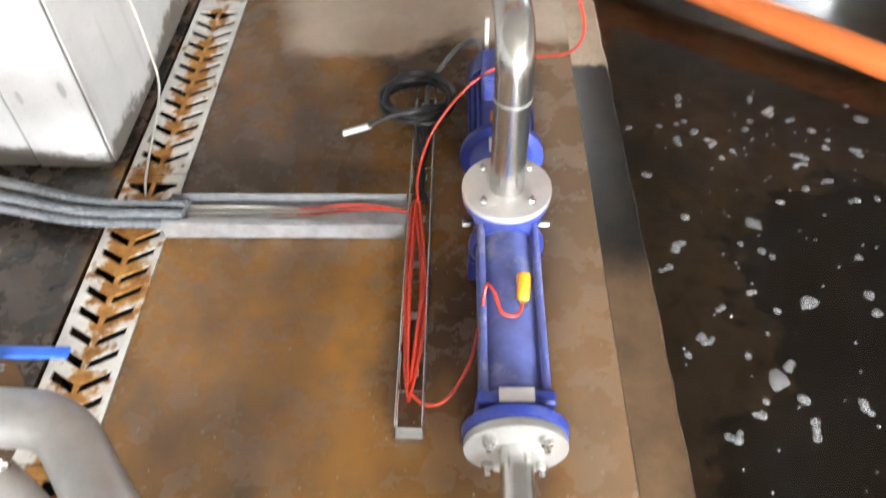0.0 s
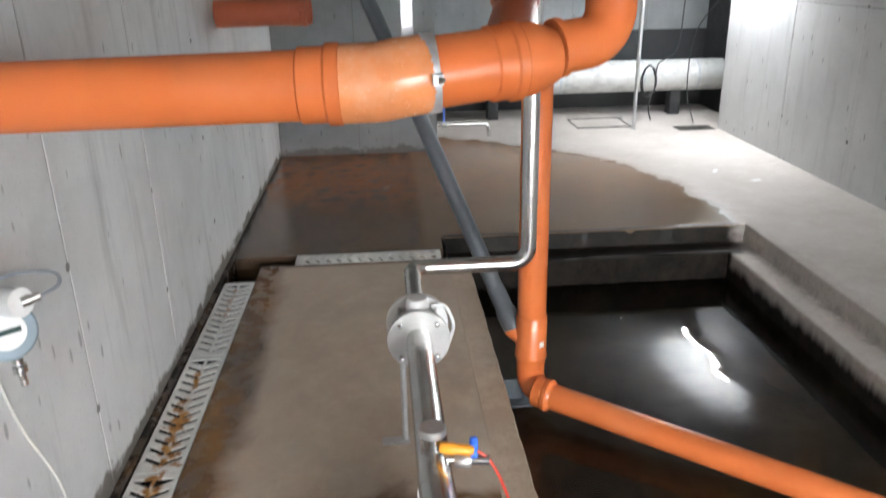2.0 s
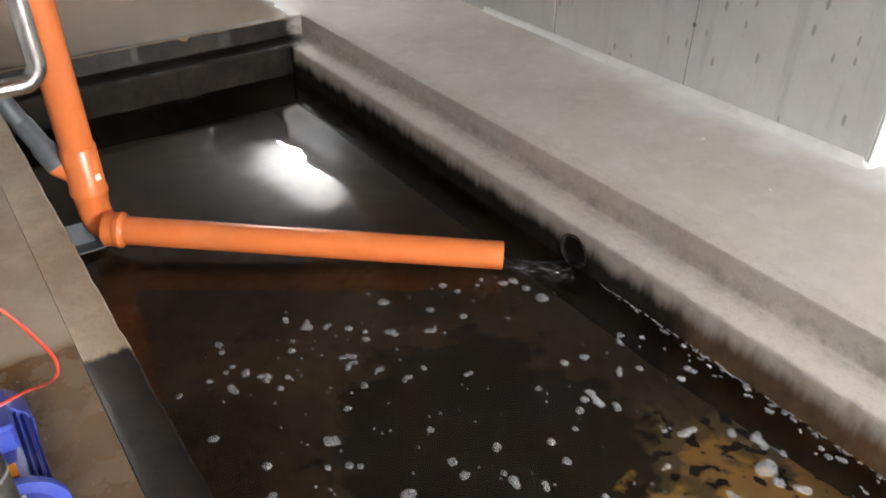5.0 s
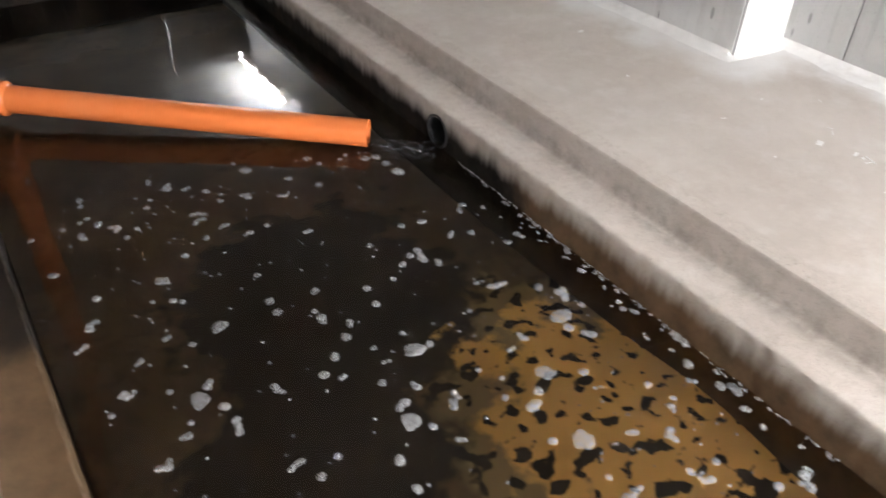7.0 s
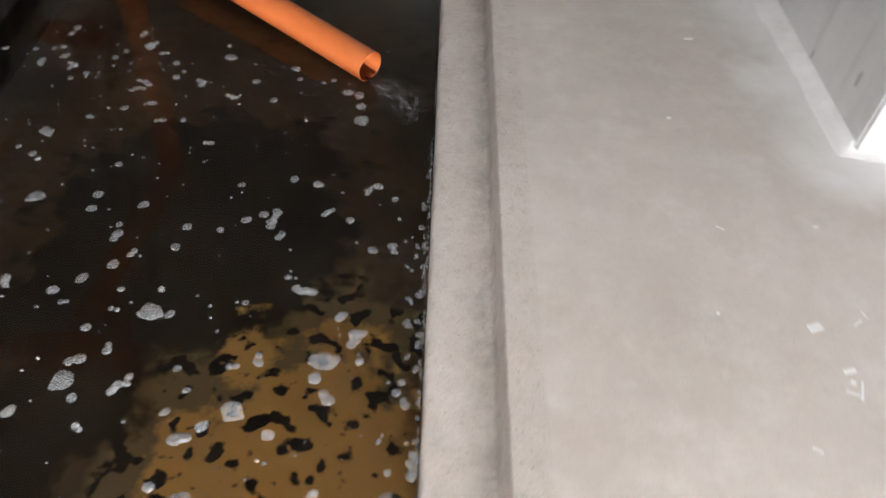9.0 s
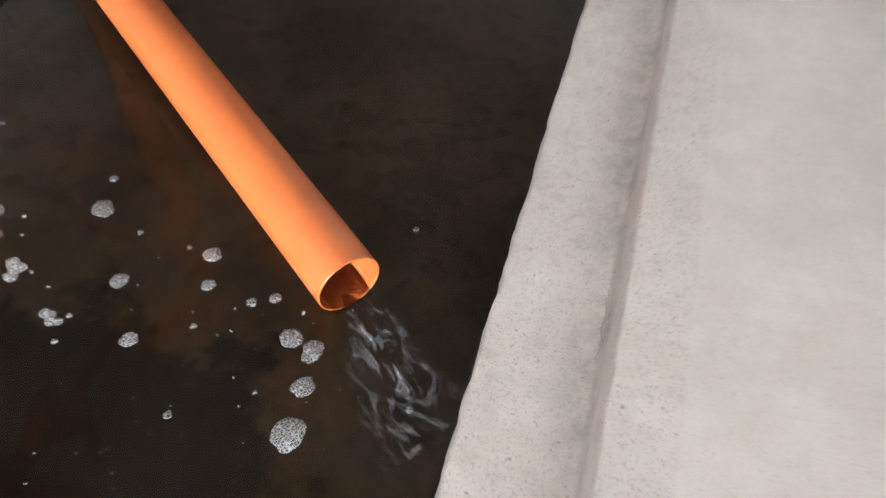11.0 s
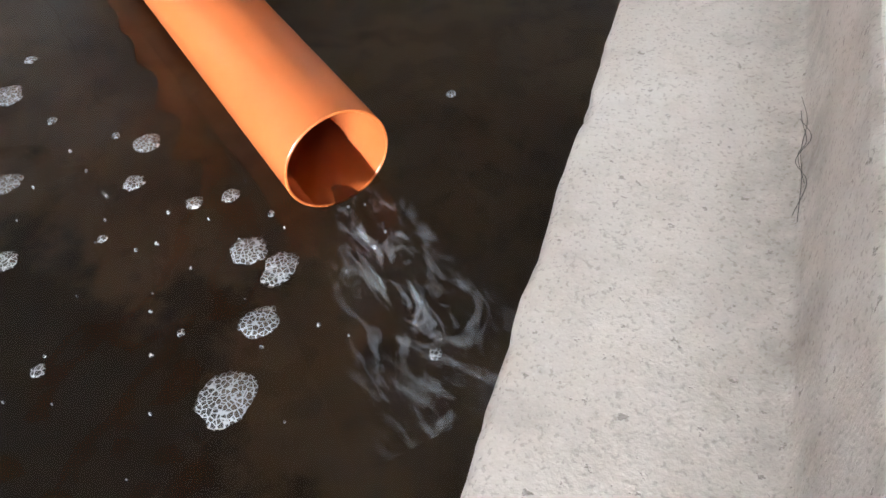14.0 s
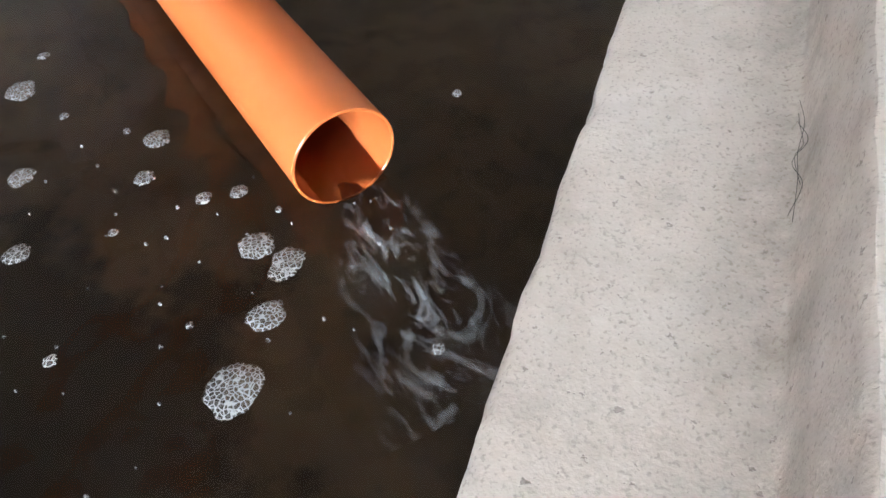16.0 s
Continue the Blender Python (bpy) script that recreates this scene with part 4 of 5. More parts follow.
# ---- pump ----
pump = thing("horizontal_pump", "blue painted multistage pump lying on the wet slab", "pump", at=(PX, -0.3, 0))
bpy.context.view_layer.update()
pp = [
    part("barrel", lathe((PX, -0.665, PZ), (0, 1, 0), [(0, 0.068), (0.40, 0.068)], 40), M_BLUE_PALE, None, "worn pale blue barrel", True),
    part("suction_head", lathe((PX, -0.735, PZ), (0, 1, 0), [(0, 0.098), (0.02, 0.1), (0.024, 0.082), (0.055, 0.076), (0.075, 0.074), (0.08, 0.071)], 40), M_BLUE, None, "", True),
    part("discharge_head", lathe((PX, -0.275, PZ), (0, 1, 0), [(0, 0.074), (0.012, 0.084), (0.026, 0.084), (0.03, 0.074), (0.19, 0.072), (0.22, 0.06)], 40), M_BLUE, None, "", True),
    part("discharge_neck", lathe((PX, -0.172, PZ), (0, 0, 1), [(0, 0.05), (0.055, 0.048), (0.062, 0.092), (0.066, 0.098), (0.083, 0.098), (0.085, 0.096)], 40), M_BLUE, None, "", True),
    part("lantern", lathe((PX, -0.06, PZ), (0, 1, 0), [(0, 0.055), (0.05, 0.06), (0.085, 0.08), (0.09, 0.104), (0.108, 0.104), (0.112, 0.09)], 40), M_BLUE, None, "", True),
    part("motor", lathe((PX, 0.052, PZ), (0, 1, 0), [(0, 0.085), (0.02, 0.083), (0.03, 0.078), (0.25, 0.078), (0.252, 0.086), (0.33, 0.085), (0.345, 0.075)], 40), M_BLUE, None, "", True),
    part("terminal_box", box(PX - 0.05, 0.16, PZ + 0.07, PX + 0.05, 0.28, PZ + 0.135, 0.008), M_BLUE, None, "blue terminal box"),
    part("terminal_lid", box(PX - 0.052, 0.158, PZ + 0.135, PX + 0.052, 0.282, PZ + 0.147, 0.004), M_BLUE),
    part("motor_plate", box(PX - 0.03, 0.075, PZ + 0.0795, PX + 0.03, 0.115, PZ + 0.083), M_YELLOW, None, "yellow sticker"),
    part("rating_label", box(PX - 0.035, -0.03, PZ + 0.075, PX + 0.03, 0.02, PZ + 0.0785, 0, None), M_WHITE, None, "white rating label"),
    part("suction_tag", box(PX - 0.032, -0.70, PZ + 0.0795, PX + 0.032, -0.672, PZ + 0.083), M_WHITE, None, "white label"),
    part("drain_plug", tube([(PX + 0.07, -0.21, PZ + 0.02), (PX + 0.098, -0.21, PZ + 0.02)], 0.009, 8), M_STEEL),
    part("drain_plug", tube([(PX - 0.07, -0.21, PZ + 0.02), (PX - 0.098, -0.21, PZ + 0.02)], 0.009, 8), M_STEEL),
]
for k in range(9):
    for s in (-1, 1):
        an = radians(20 + 16 * k)
        c, sn = math.cos(an) * s, math.sin(an)
        m = Matrix.Translation((PX, 0, PZ)) @ Matrix.Rotation(math.atan2(c, sn), 4, "Y")
        if abs(c) * 0.08 < 0.05 and sn > 0:
            continue
        pp.append(part("fin", box(-0.0015, 0.085, 0.076, 0.0015, 0.295, 0.088, 0, m), M_BLUE))
for sx in (-1, 1):
    for sz in (-0.055, 0.058):
        pp.append(part("tie_rod", tube([(PX + sx * 0.058, -0.69, PZ + sz), (PX + sx * 0.058, -0.24, PZ + sz)], 0.0085, 12), M_BLUE_PALE, None, "", True))
for y in (-0.70, -0.245):
    pp.append(part("foot", box(PX - 0.085, y - 0.022, 0, PX + 0.085, y + 0.022, 0.06, 0.004), M_BLUE))
    pp.append(part("clamp_ear", box(PX - 0.072, y + 0.002, PZ + 0.045, PX + 0.072, y + 0.03, PZ + 0.073, 0.004), M_BLUE))
pp.append(part("motor_foot", box(PX - 0.07, 0.12, 0, PX + 0.07, 0.20, 0.05, 0.004), M_BLUE))
pp.append(part("priming_plug", tube([(PX + 0.022, -0.47, PZ + 0.06), (PX + 0.022, -0.47, PZ + 0.085)], 0.012, 12), M_STEEL))
pp.append(part("sensor_plug", lathe((PX + 0.022, -0.475, PZ + 0.08), (0.002, 0.05, 0.03), [(0, 0.009), (0.006, 0.013), (0.05, 0.0145), (0.056, 0.011)]), M_YELLOW, None, "orange sensor plug", True))
under(pump, pp)

suction = thing("suction_pipe", "stainless steel suction pipe bolted to the pump's end", "steel pipe", at=(PX, -0.8, PZ))
bpy.context.view_layer.update()
sp = [
    part("flange", ring((PX, -0.754, PZ), (0, 1, 0), 0.03, 0.096, 0.016, 40), M_STEEL_DULL),
    part("pipe", tube(bent([(PX, -0.74, PZ), (PX, -1.62, PZ), (PX, -1.62, -0.05)], 0.06), 0.031, 28), M_STEEL, None, "", True),
]
for k in range(4):
    an = math.pi / 4 + k * math.pi / 2
    sp.append(part("bolt", bolt((PX + 0.072 * math.cos(an), -0.754, PZ + 0.072 * math.sin(an)), (0, -1, 0), 0.012, 0.018), M_STEEL))
under(suction, sp)

# ---- valve and elbow beside the slab ----
sv = thing("shutoff_valve", "steel shut-off valve with a blue lever on a pipe elbow", "valve", at=(0.06, -0.86, 0))
bpy.context.view_layer.update()
vz = 0.47
ev = [
    part("upright", tube([(0.0, -0.885, 0.0), (0.0, -0.885, vz - 0.03)], 0.036, 24), M_STEEL_DULL, None, "", True),
    part("body", lathe((-0.07, -0.885, vz), (1, 0, 0), [(0, 0.05), (0.03, 0.058), (0.09, 0.058), (0.12, 0.05)]), M_STEEL_DULL, None, "", True),
    part("flange", ring((0.055, -0.885, vz), (1, 0, 0), 0.03, 0.085, 0.016, 36), M_FLANGE),
    part("flange", ring((0.073, -0.885, vz), (1, 0, 0), 0.03, 0.085, 0.016, 36), M_STEEL),
    part("elbow", tube(bent([(0.08, -0.885, vz), (0.185, -0.888, vz), (0.44, -1.20, vz), (0.46, -1.7, vz), (0.46, -1.7, 0.0)], 0.11, 10), 0.041, 32), M_STEEL_DULL, None, "", True),
    part("stem", tube([(-0.01, -0.885, vz + 0.05), (-0.01, -0.885, vz + 0.10)], 0.012, 16), M_STEEL, None, "", True),
    part("lever", box(-0.02, -0.815, vz + 0.035, 0.185, -0.795, vz + 0.043, 0.003), M_BLUE_HANDLE, None, "bright blue lever"),
    part("lever_arm", box(-0.025, -0.87, vz + 0.035, 0.0, -0.80, vz + 0.043, 0.002), M_STEEL),
]
for k in range(4):
    an = math.pi / 4 + k * math.pi / 2
    ev.append(part("bolt", bolt((0.089, -0.885 + 0.068 * math.cos(an), vz + 0.068 * math.sin(an)), (1, 0, 0), 0.01, 0.014), M_STEEL))
under(sv, ev)

# ---- cable trays and cables ----
tray = thing("wire_cable_tray", "narrow wire cable tray lying on the wet slab", "cable tray", at=(0.63, -0.1, 0))
bpy.context.view_layer.update()
TX0, TX1, TY0, TY1, TZ = 0.606, 0.660, -0.675, 0.42, 0.055
tp = []
for x in (TX0, TX1):
    for z in (0.006, TZ):
        tp.append(part("side_wire", tube([(x, TY0, z), (x, TY1, z)], 0.0022, 8), M_STEEL, None, "", True))
for k in range(12):
    y = TY0 + 0.01 + k * (TY1 - TY0 - 0.02) / 11
    tp.append(part("rung", tube(bent([(TX0, y, TZ), (TX0, y, 0.004), (TX1, y, 0.004), (TX1, y, TZ)], 0.008, 3), 0.0022, 8), M_STEEL, None, "", True))
for k in range(7):
    tp.append(part("clip", box(TX0 + 0.014, TY0 + 0.14 + k * 0.15, 0.007, TX1 - 0.014, TY0 + 0.158 + k * 0.15, 0.012, 0.001), M_STEEL_DULL))
for k in range(5):
    tp.append(part("end_slat", box(TX0, TY0 - 0.012 + k * 0.005, 0.004, TX1, TY0 - 0.009 + k * 0.005, 0.03, 0.0006), M_STEEL))
under(tray, tp)

trunk = thing("cable_trunking", "galvanised sheet cable trunking open at the top", "cable trunking", at=(0.3, -0.085, 0))
bpy.context.view_layer.update()
under(trunk, [
    part("base", box(0.0, -0.135, 0.003, 0.598, -0.03, 0.006), M_GALV),
    part("side", box(0.0, -0.137, 0.003, 0.598, -0.134, 0.05, 0.0008), M_GALV),
    part("side", box(0.0, -0.031, 0.003, 0.598, -0.028, 0.05, 0.0008), M_GALV),
    part("lip", box(0.0, -0.137, 0.05, 0.598, -0.120, 0.052), M_GALV),
])


def cable(name, label, pts, r, mat, cat="cable", group="", seg=8, steps=7):
    ob = part(name, tube(curl(pts, steps), r, seg), mat, None, "", True)
    return tagged(ob, label, cat, group)


def corrugated(pts, r, mat):
    line_pts = curl(pts, 60)
    radii = [r if k % 4 < 2 else r * 0.88 for k in range(len(line_pts))]
    return tube(line_pts, r, 12, True, radii)


rnd = random.Random(11)
for k in range(5):
    o, h = (k - 2) * 0.017, 0.022 + 0.02 * (k % 2)
    ob = part("corrugated_conduit", corrugated([(-1.6, 0.02 + o * 1.6, 0.10 + h), (-0.9, 0.03 + o * 1.5, 0.07 + h), (-0.44, -0.035 + o * 1.3, 0.03 + h), (-0.2, -0.085 + o, 0.02 + h), (0.05, -0.088 + o * 0.9, 0.012 + h)], 0.0125, M_GREYCABLE), M_GREYCABLE, None, "", True)
    tagged(ob, "grey corrugated conduit leading into the trunking", "conduit", "grey conduits")
for k in range(3):
    cable("white_cable", "white cable lying in the trunking", [(0.03, -0.10 + 0.02 * k, 0.03), (0.2, -0.096 + 0.017 * k, 0.022 + 0.006 * k), (0.32, -0.085 + 0.012 * k, 0.026), (0.42, -0.09 + 0.01 * k, 0.016)], 0.005, M_WHITE_CABLE, "cable", "cables in the trunking")
for k in range(2):
    cable("red_cable", "red cable running along the trunking to the tray", [(0.26, -0.06 - 0.02 * k, 0.02), (0.36, -0.06 - 0.02 * k, 0.03), (0.48, -0.055 - 0.016 * k, 0.038), (0.58, -0.075, 0.04), (0.63, -0.09, 0.03)], 0.0035, M_RED, "cable", "red cables")
pts = []
for k in range(7):
    w = 0.010 + 0.004 * (k % 3)
    pts += [(0.633 - w + 0.004 * rnd.random(), -0.02 - 0.03 * rnd.random(), 0.02 + 0.005 * k), (0.63 - w * 1.2, -0.30, 0.018 + 0.005 * k), (0.628, -0.57 - 0.03 * rnd.random(), 0.016 + 0.005 * k), (0.634 + w * 1.2, -0.36, 0.018 + 0.005 * k)]
cable("red_cable_hank", "red cable coiled lengthways in the wire tray", pts, 0.0035, M_RED, "cable", "red cables", 8, 5)
cable("red_sensor_cable", "red cable looping over the slab to the pump's sensor", [(0.622, -0.42, 0.05), (0.618, -0.54, 0.03), (0.65, -0.60, 0.02), (0.70, -0.605, 0.03), (0.75, -0.56, 0.09), (0.775, -0.49, 0.165), (0.785, -0.45, 0.215), (0.80, -0.47, 0.22), (0.815, -0.508, 0.205), (0.845, -0.51, 0.20), (0.858, -0.478, 0.198)], 0.0035, M_RED, "cable", "red cables")
cable("red_valve_cable", "red cable rising from the tray to the sampling valve", [(0.634, -0.09, 0.04), (0.625, 0.0, 0.075), (0.66, 0.10, 0.14), (0.745, 0.15, 0.24), (0.835, 0.20, 0.275), (0.92, 0.20, 0.30), (0.985, 0.13, 0.36), (1.0, 0.06, 0.46), (0.975, 0.035, 0.56), (0.945, 0.04, 0.625), (0.912, 0.042, 0.655)], 0.0035, M_RED, "cable", "red cables")

pts = []
for k in range(6 * 10):
    an = 2 * math.pi * k / 10
    rr = 0.088 + 0.010 * math.sin(k * 1.7) + 0.004 * rnd.random()
    pts.append((0.612 + rr * 1.06 * math.cos(an), 0.325 + rr * math.sin(an), 0.062 + 0.0065 * (k // 10) + 0.004 * math.sin(k * 0.9)))
pts += [(0.60, 0.24, 0.10), (0.53, 0.235, 0.08), (0.48, 0.228, 0.055)]
coil = thing("black_cable_coil", "coil of black cable with a white tag on its end", "cable coil", at=(0.61, 0.32, 0))
bpy.context.view_layer.update()
under(coil, [
    part("winding", tube(curl(pts, 3), 0.0075, 8), M_BLACKRUB, None, "", True),
    part("end_tag", tube([(0.486, 0.231, 0.055), (0.412, 0.204, 0.05)], 0.0085, 10), M_WHITE, None, "white end tag", True),
])
for k in range(3):
    cable("black_cable", "black cable running along the wire tray", [(0.62 + 0.012 * k, 0.30, 0.05), (0.618 + 0.014 * k, 0.18, 0.03), (0.635 - 0.006 * k, 0.07, 0.02), (0.628 + 0.01 * k, -0.02, 0.014)], 0.0065, M_BLACKRUB, "cable", "black cables")
cable("motor_cable", "grey motor cable leading from the terminal box to the tray", [(0.795, 0.27, 0.235), (0.77, 0.36, 0.24), (0.72, 0.42, 0.17), (0.67, 0.42, 0.10), (0.64, 0.40, 0.06), (0.635, 0.30, 0.03)], 0.007, M_GREYCABLE)
cable("motor_gland_cable", "pale cable stub standing on the terminal box", [(0.80, 0.285, 0.21), (0.802, 0.315, 0.22), (0.80, 0.33, 0.26), (0.80, 0.34, 0.32)], 0.006, M_WHITE_CABLE)
cable("white_wall_cable", "thin white cable running down the wall onto the grate", [(-0.195, 0.33, 0.78), (-0.199, 0.40, 0.55), (-0.199, 0.52, 0.28), (-0.196, 0.53, 0.10), (-0.168, 0.46, 0.03), (-0.145, 0.33, 0.012), (-0.12, 0.16, 0.012), (-0.10, 0.05, 0.012), (-0.085, 0.0, 0.012)], 0.0036, M_WHITE_CABLE, "cable", "", 8, 10)

# ---- wall gauge ----
gauge = thing("wall_transmitter", "round grey pressure transmitter with a small display on the wall", "gauge", at=(-0.13, 0.3, 0.865))
bpy.context.view_layer.update()
gc, ga = Vector((-0.125, 0.30, 0.862)), Vector((0.62, -0.74, 0.26)).normalized()
gp = [
    part("bracket", box(-0.205, 0.27, 0.83, -0.15, 0.36, 0.90, 0.006), M_STEEL_DULL),
    part("housing", lathe(gc - ga * 0.075, ga, [(0, 0.045), (0.015, 0.055), (0.055, 0.056), (0.058, 0.068), (0.085, 0.068), (0.09, 0.062)]), M_GAUGE, None, "", True),
    part("dial", disc(gc + ga * 0.0155, ga, 0.042, 0.001, 32), M_WHITE, None, "pale display face"),
    part("upper_housing", tube([gc + Vector((-0.06, 0.05, 0.055)), gc + Vector((0.05, 0.0, 0.07))], 0.034, 24), M_WHITE, None, "white upper housing", True),
    part("nipple", lathe(gc + Vector((0.005, 0.01, -0.06)), (0.05, 0.03, -1), [(0, 0.012), (0.03, 0.012), (0.032, 0.016), (0.05, 0.016), (0.052, 0.009), (0.085, 0.009)]), M_STEEL, None, "", True),
    part("cable_gland", lathe(gc + Vector((0.05, 0.0, 0.07)), (0.8, 0.6, 0.1), [(0, 0.013), (0.02, 0.013), (0.022, 0.010), (0.04, 0.010)], 12), M_STEEL),
]
q = ga.to_track_quat("Z", "Y").to_matrix().to_4x4()
gp.append(part("display", box(-0.030, -0.006, 0, 0.030, 0.006, 0.0012, 0, Matrix.Translation(gc + ga * 0.0168) @ q), M_LCD, None, "dark display window"))
under(gauge, gp)
g0 = gc + Vector((0.08, 0.022, 0.073))
cable("gauge_cable", "grey cable looping from the transmitter back to the wall", [g0, g0 + Vector((0.03, 0.04, 0.012)), g0 + Vector((0.01, 0.07, 0.03)), g0 + Vector((-0.06, 0.06, 0.036)), g0 + Vector((-0.115, 0.03, 0.03))], 0.005, M_GREYCABLE)
cable("gauge_cable", "dark cable rising from the transmitter up the wall", [gc + Vector((-0.02, 0.03, 0.08)), gc + Vector((-0.03, 0.03, 0.13)), gc + Vector((-0.06, 0.0, 0.19)), gc + Vector((-0.075, -0.06, 0.22)), gc + Vector((-0.075, -0.1, 0.24))], 0.005, M_BLACKRUB)

# ---- outflow hole ----
# black lining tube and rim, added to the hole in the pit wall
hole = thing("outflow_hole", "outflow hole through the pit wall, lined with an added black tube", "pipe mouth", at=(XI, HOLE_Y, HOLE_Z))
bpy.context.view_layer.update()
bmh = bmesh.new()
m4 = Matrix.Translation((XI - 0.004, HOLE_Y, HOLE_Z)) @ Matrix.Rotation(radians(90), 4, "Y")
lp = [[bmh.verts.new(m4 @ Vector((r * math.cos(2 * math.pi * k / 40), r * math.sin(2 * math.pi * k / 40), d))) for k in range(40)] for r, d in ((HOLE_R + 0.006, 0.02), (HOLE_R + 0.006, 0), (HOLE_R - 0.002, 0), (HOLE_R - 0.002, 0.45))]
for x, y in zip(lp, lp[1:]):
    for k in range(40):
        bmh.faces.new((x[k], x[(k + 1) % 40], y[(k + 1) % 40], y[k]))
bmh.faces.new(lp[-1])
under(hole, [part("mouth", bmh, M_BLACKRUB, None, "", True)])

# ---- far end ----
lag = thing("lagged_pipe", "wide pale lagged pipe running along the back wall", "heating pipe", at=(2.8, 6.85, 0.42))
bpy.context.view_layer.update()
under(lag, [part("lagging", tube([(1.2, 6.85, 0.42), (2.1, 6.85, 0.42), (2.11, 6.85, 0.42), (4.41, 6.85, 0.42)], 0.165, 36), M_INSUL, None, "", True)]
      + [part("band", ring((x, 6.85, 0.42), (1, 0, 0), 0.165, 0.168, 0.02), M_GALV) for x in (1.7, 2.6, 3.5, 4.1)]
      + [part("pedestal", box(x - 0.06, 6.78, 0, x + 0.06, 6.92, 0.27, 0.008), M_BLACK) for x in (1.9, 3.9)])
post = thing("thin_riser_pipe", "thin pale metal pipe from the floor to the ceiling", "metal pipe", at=(3.24, 6.13, 0))
bpy.context.view_layer.update()
under(post, [
    part("pipe", tube(bent([(3.24, 6.13, 0), (3.25, 6.13, 1.83), (1.3, 6.2, 1.83)], 0.04), 0.019, 16), M_STEEL_DULL, None, "", True),
    part("floor_plate", disc((3.24, 6.13, 0), (0, 0, 1), 0.035, 0.006, 20), M_STEEL_DULL),
    part("tag", box(3.165, 6.10, 1.52, 3.225, 6.105, 1.60), M_WHITE, None, "white tag"),
])
fau = thing("drain_tap", "small steel drain pipe with a blue lever valve", "tap", at=(1.45, 6.02, 0))
bpy.context.view_layer.update()
under(fau, [
    part("pipe", tube(bent([(1.2, 6.02, 0.135), (1.74, 6.02, 0.125), (1.755, 6.02, 0.0)], 0.05), 0.02, 18), M_STEEL, None, "", True),
    part("valve_body", lathe((1.28, 6.02, 0.134), (1, 0, 0), [(0, 0.024), (0.01, 0.033), (0.06, 0.033), (0.07, 0.024)]), M_STEEL_DULL, None, "", True),
    part("lever", box(1.30, 6.01, 0.165, 1.32, 6.03, 0.29, 0.003), M_BLUE_HANDLE, None, "blue lever"),
])
frame_bm = bmesh.new()
for b in ((2.69, 6.23, 3.25, 6.245), (2.69, 6.70, 3.31, 6.715), (2.69, 6.23, 2.70, 6.715), (3.24, 6.23, 3.25, 6.715)):
    add_box(frame_bm, b[0], b[1], 0.0, b[2], b[3], 0.006)
tagged(part("floor_hatch_frame", frame_bm, M_DARKGAP), "dark thin frame of a floor hatch", "hatch frame", "", "structure")
# near-black sheet on the floor, stands in for the dark of a recess
tagged(part("floor_opening_sheet", box(3.66, 5.97, 0.0, 4.03, 6.17, 0.004), M_DARKGAP), "dark sheet on the floor, painted shade of a gap at the corner", "floor opening", "", "structure")
pts = []
for k in range(24):
    an = 2 * math.pi * k / 8
    pts.append((3.52 + (0.075 + 0.01 * math.sin(k)) * math.cos(an), 6.58 + 0.004 * (k // 8), 0.40 + (0.16 + 0.01 * math.cos(k * 2.1)) * math.sin(an)))
cable("hanging_cable_coil", "black cable hanging in a coil before the lagged pipe", [(3.83, 6.55, 1.9), (3.83, 6.57, 1.2), (3.80, 6.60, 0.72), (3.62, 6.60, 0.58)] + pts + [(3.53, 6.56, 0.12), (3.55, 6.52, 0.0)], 0.007, M_BLACKRUB, "cable coil")
cable("wall_lamp_cable", "dark cable running down the wall from the lamp", [(4.055, 6.0, 1.72), (4.055, 6.0, 1.4), (3.95, 6.5, 0.9), (3.95, 6.6, 0.3), (3.93, 6.3, 0.0)], 0.006, M_BLACKRUB)

# ---- litter on the floor ----
for k, (x, y, a, w, h) in enumerate(((3.75, -0.655, 20, 0.035, 0.022), (3.80, -0.82, 70, 0.05, 0.006), (3.79, -0.77, 15, 0.03, 0.012), (3.55, 0.1, 40, 0.015, 0.01), (3.60, -0.35, 150, 0.022, 0.004), (3.88, -0.95, 120, 0.04, 0.006), (3.572, 4.14, 20, 0.09, 0.05), (3.38, 4.45, 60, 0.1, 0.03), (3.70, 0.55, 5, 0.03, 0.01), (3.857, -0.634, 40, 0.03, 0.004), (3.881, -0.608, 110, 0.02, 0.003), (3.788, -0.799, 60, 0.012, 0.012), (3.781, -0.828, 160, 0.035, 0.004), (3.656, -0.967, 150, 0.022, 0.004), (3.857, -0.323, 10, 0.014, 0.006), (4.044, -0.453, 70, 0.018, 0.003), (3.531, -0.631, 80, 0.008, 0.008), (3.890, -0.878, 80, 0.03, 0.004))):
    chip = part("paper_scrap", box(-w / 2, -h / 2, 0, w / 2, h / 2, 0.0016, 0.0004), M_WHITE)
    chip.matrix_world = Matrix.Translation((x, y, 0.0005)) @ Matrix.Rotation(radians(a), 4, "Z")
    tagged(chip, "small white scrap lying on the concrete floor", "scrap", "floor scraps")


for dx, dy, n in ((0, 0, 0.06), (0.003, 0.01, 0.035), (-0.003, -0.01, 0.045)):
    cable("dry_root", "thin dry dark root lying in the crease of the ledge", [(3.025 + dx, 0.556 + dy - n, ZL + 0.012), (3.0255 - dx, 0.556 + dy - n * 0.4, ZL + 0.016), (3.024 + dx, 0.556 + dy, ZL + 0.017), (3.0265 - dx, 0.556 + dy + n * 0.5, ZL + 0.019), (3.023, 0.556 + dy + n, ZL + 0.015)], 0.00022, M_BLACKRUB, "root", "dry roots", 6)


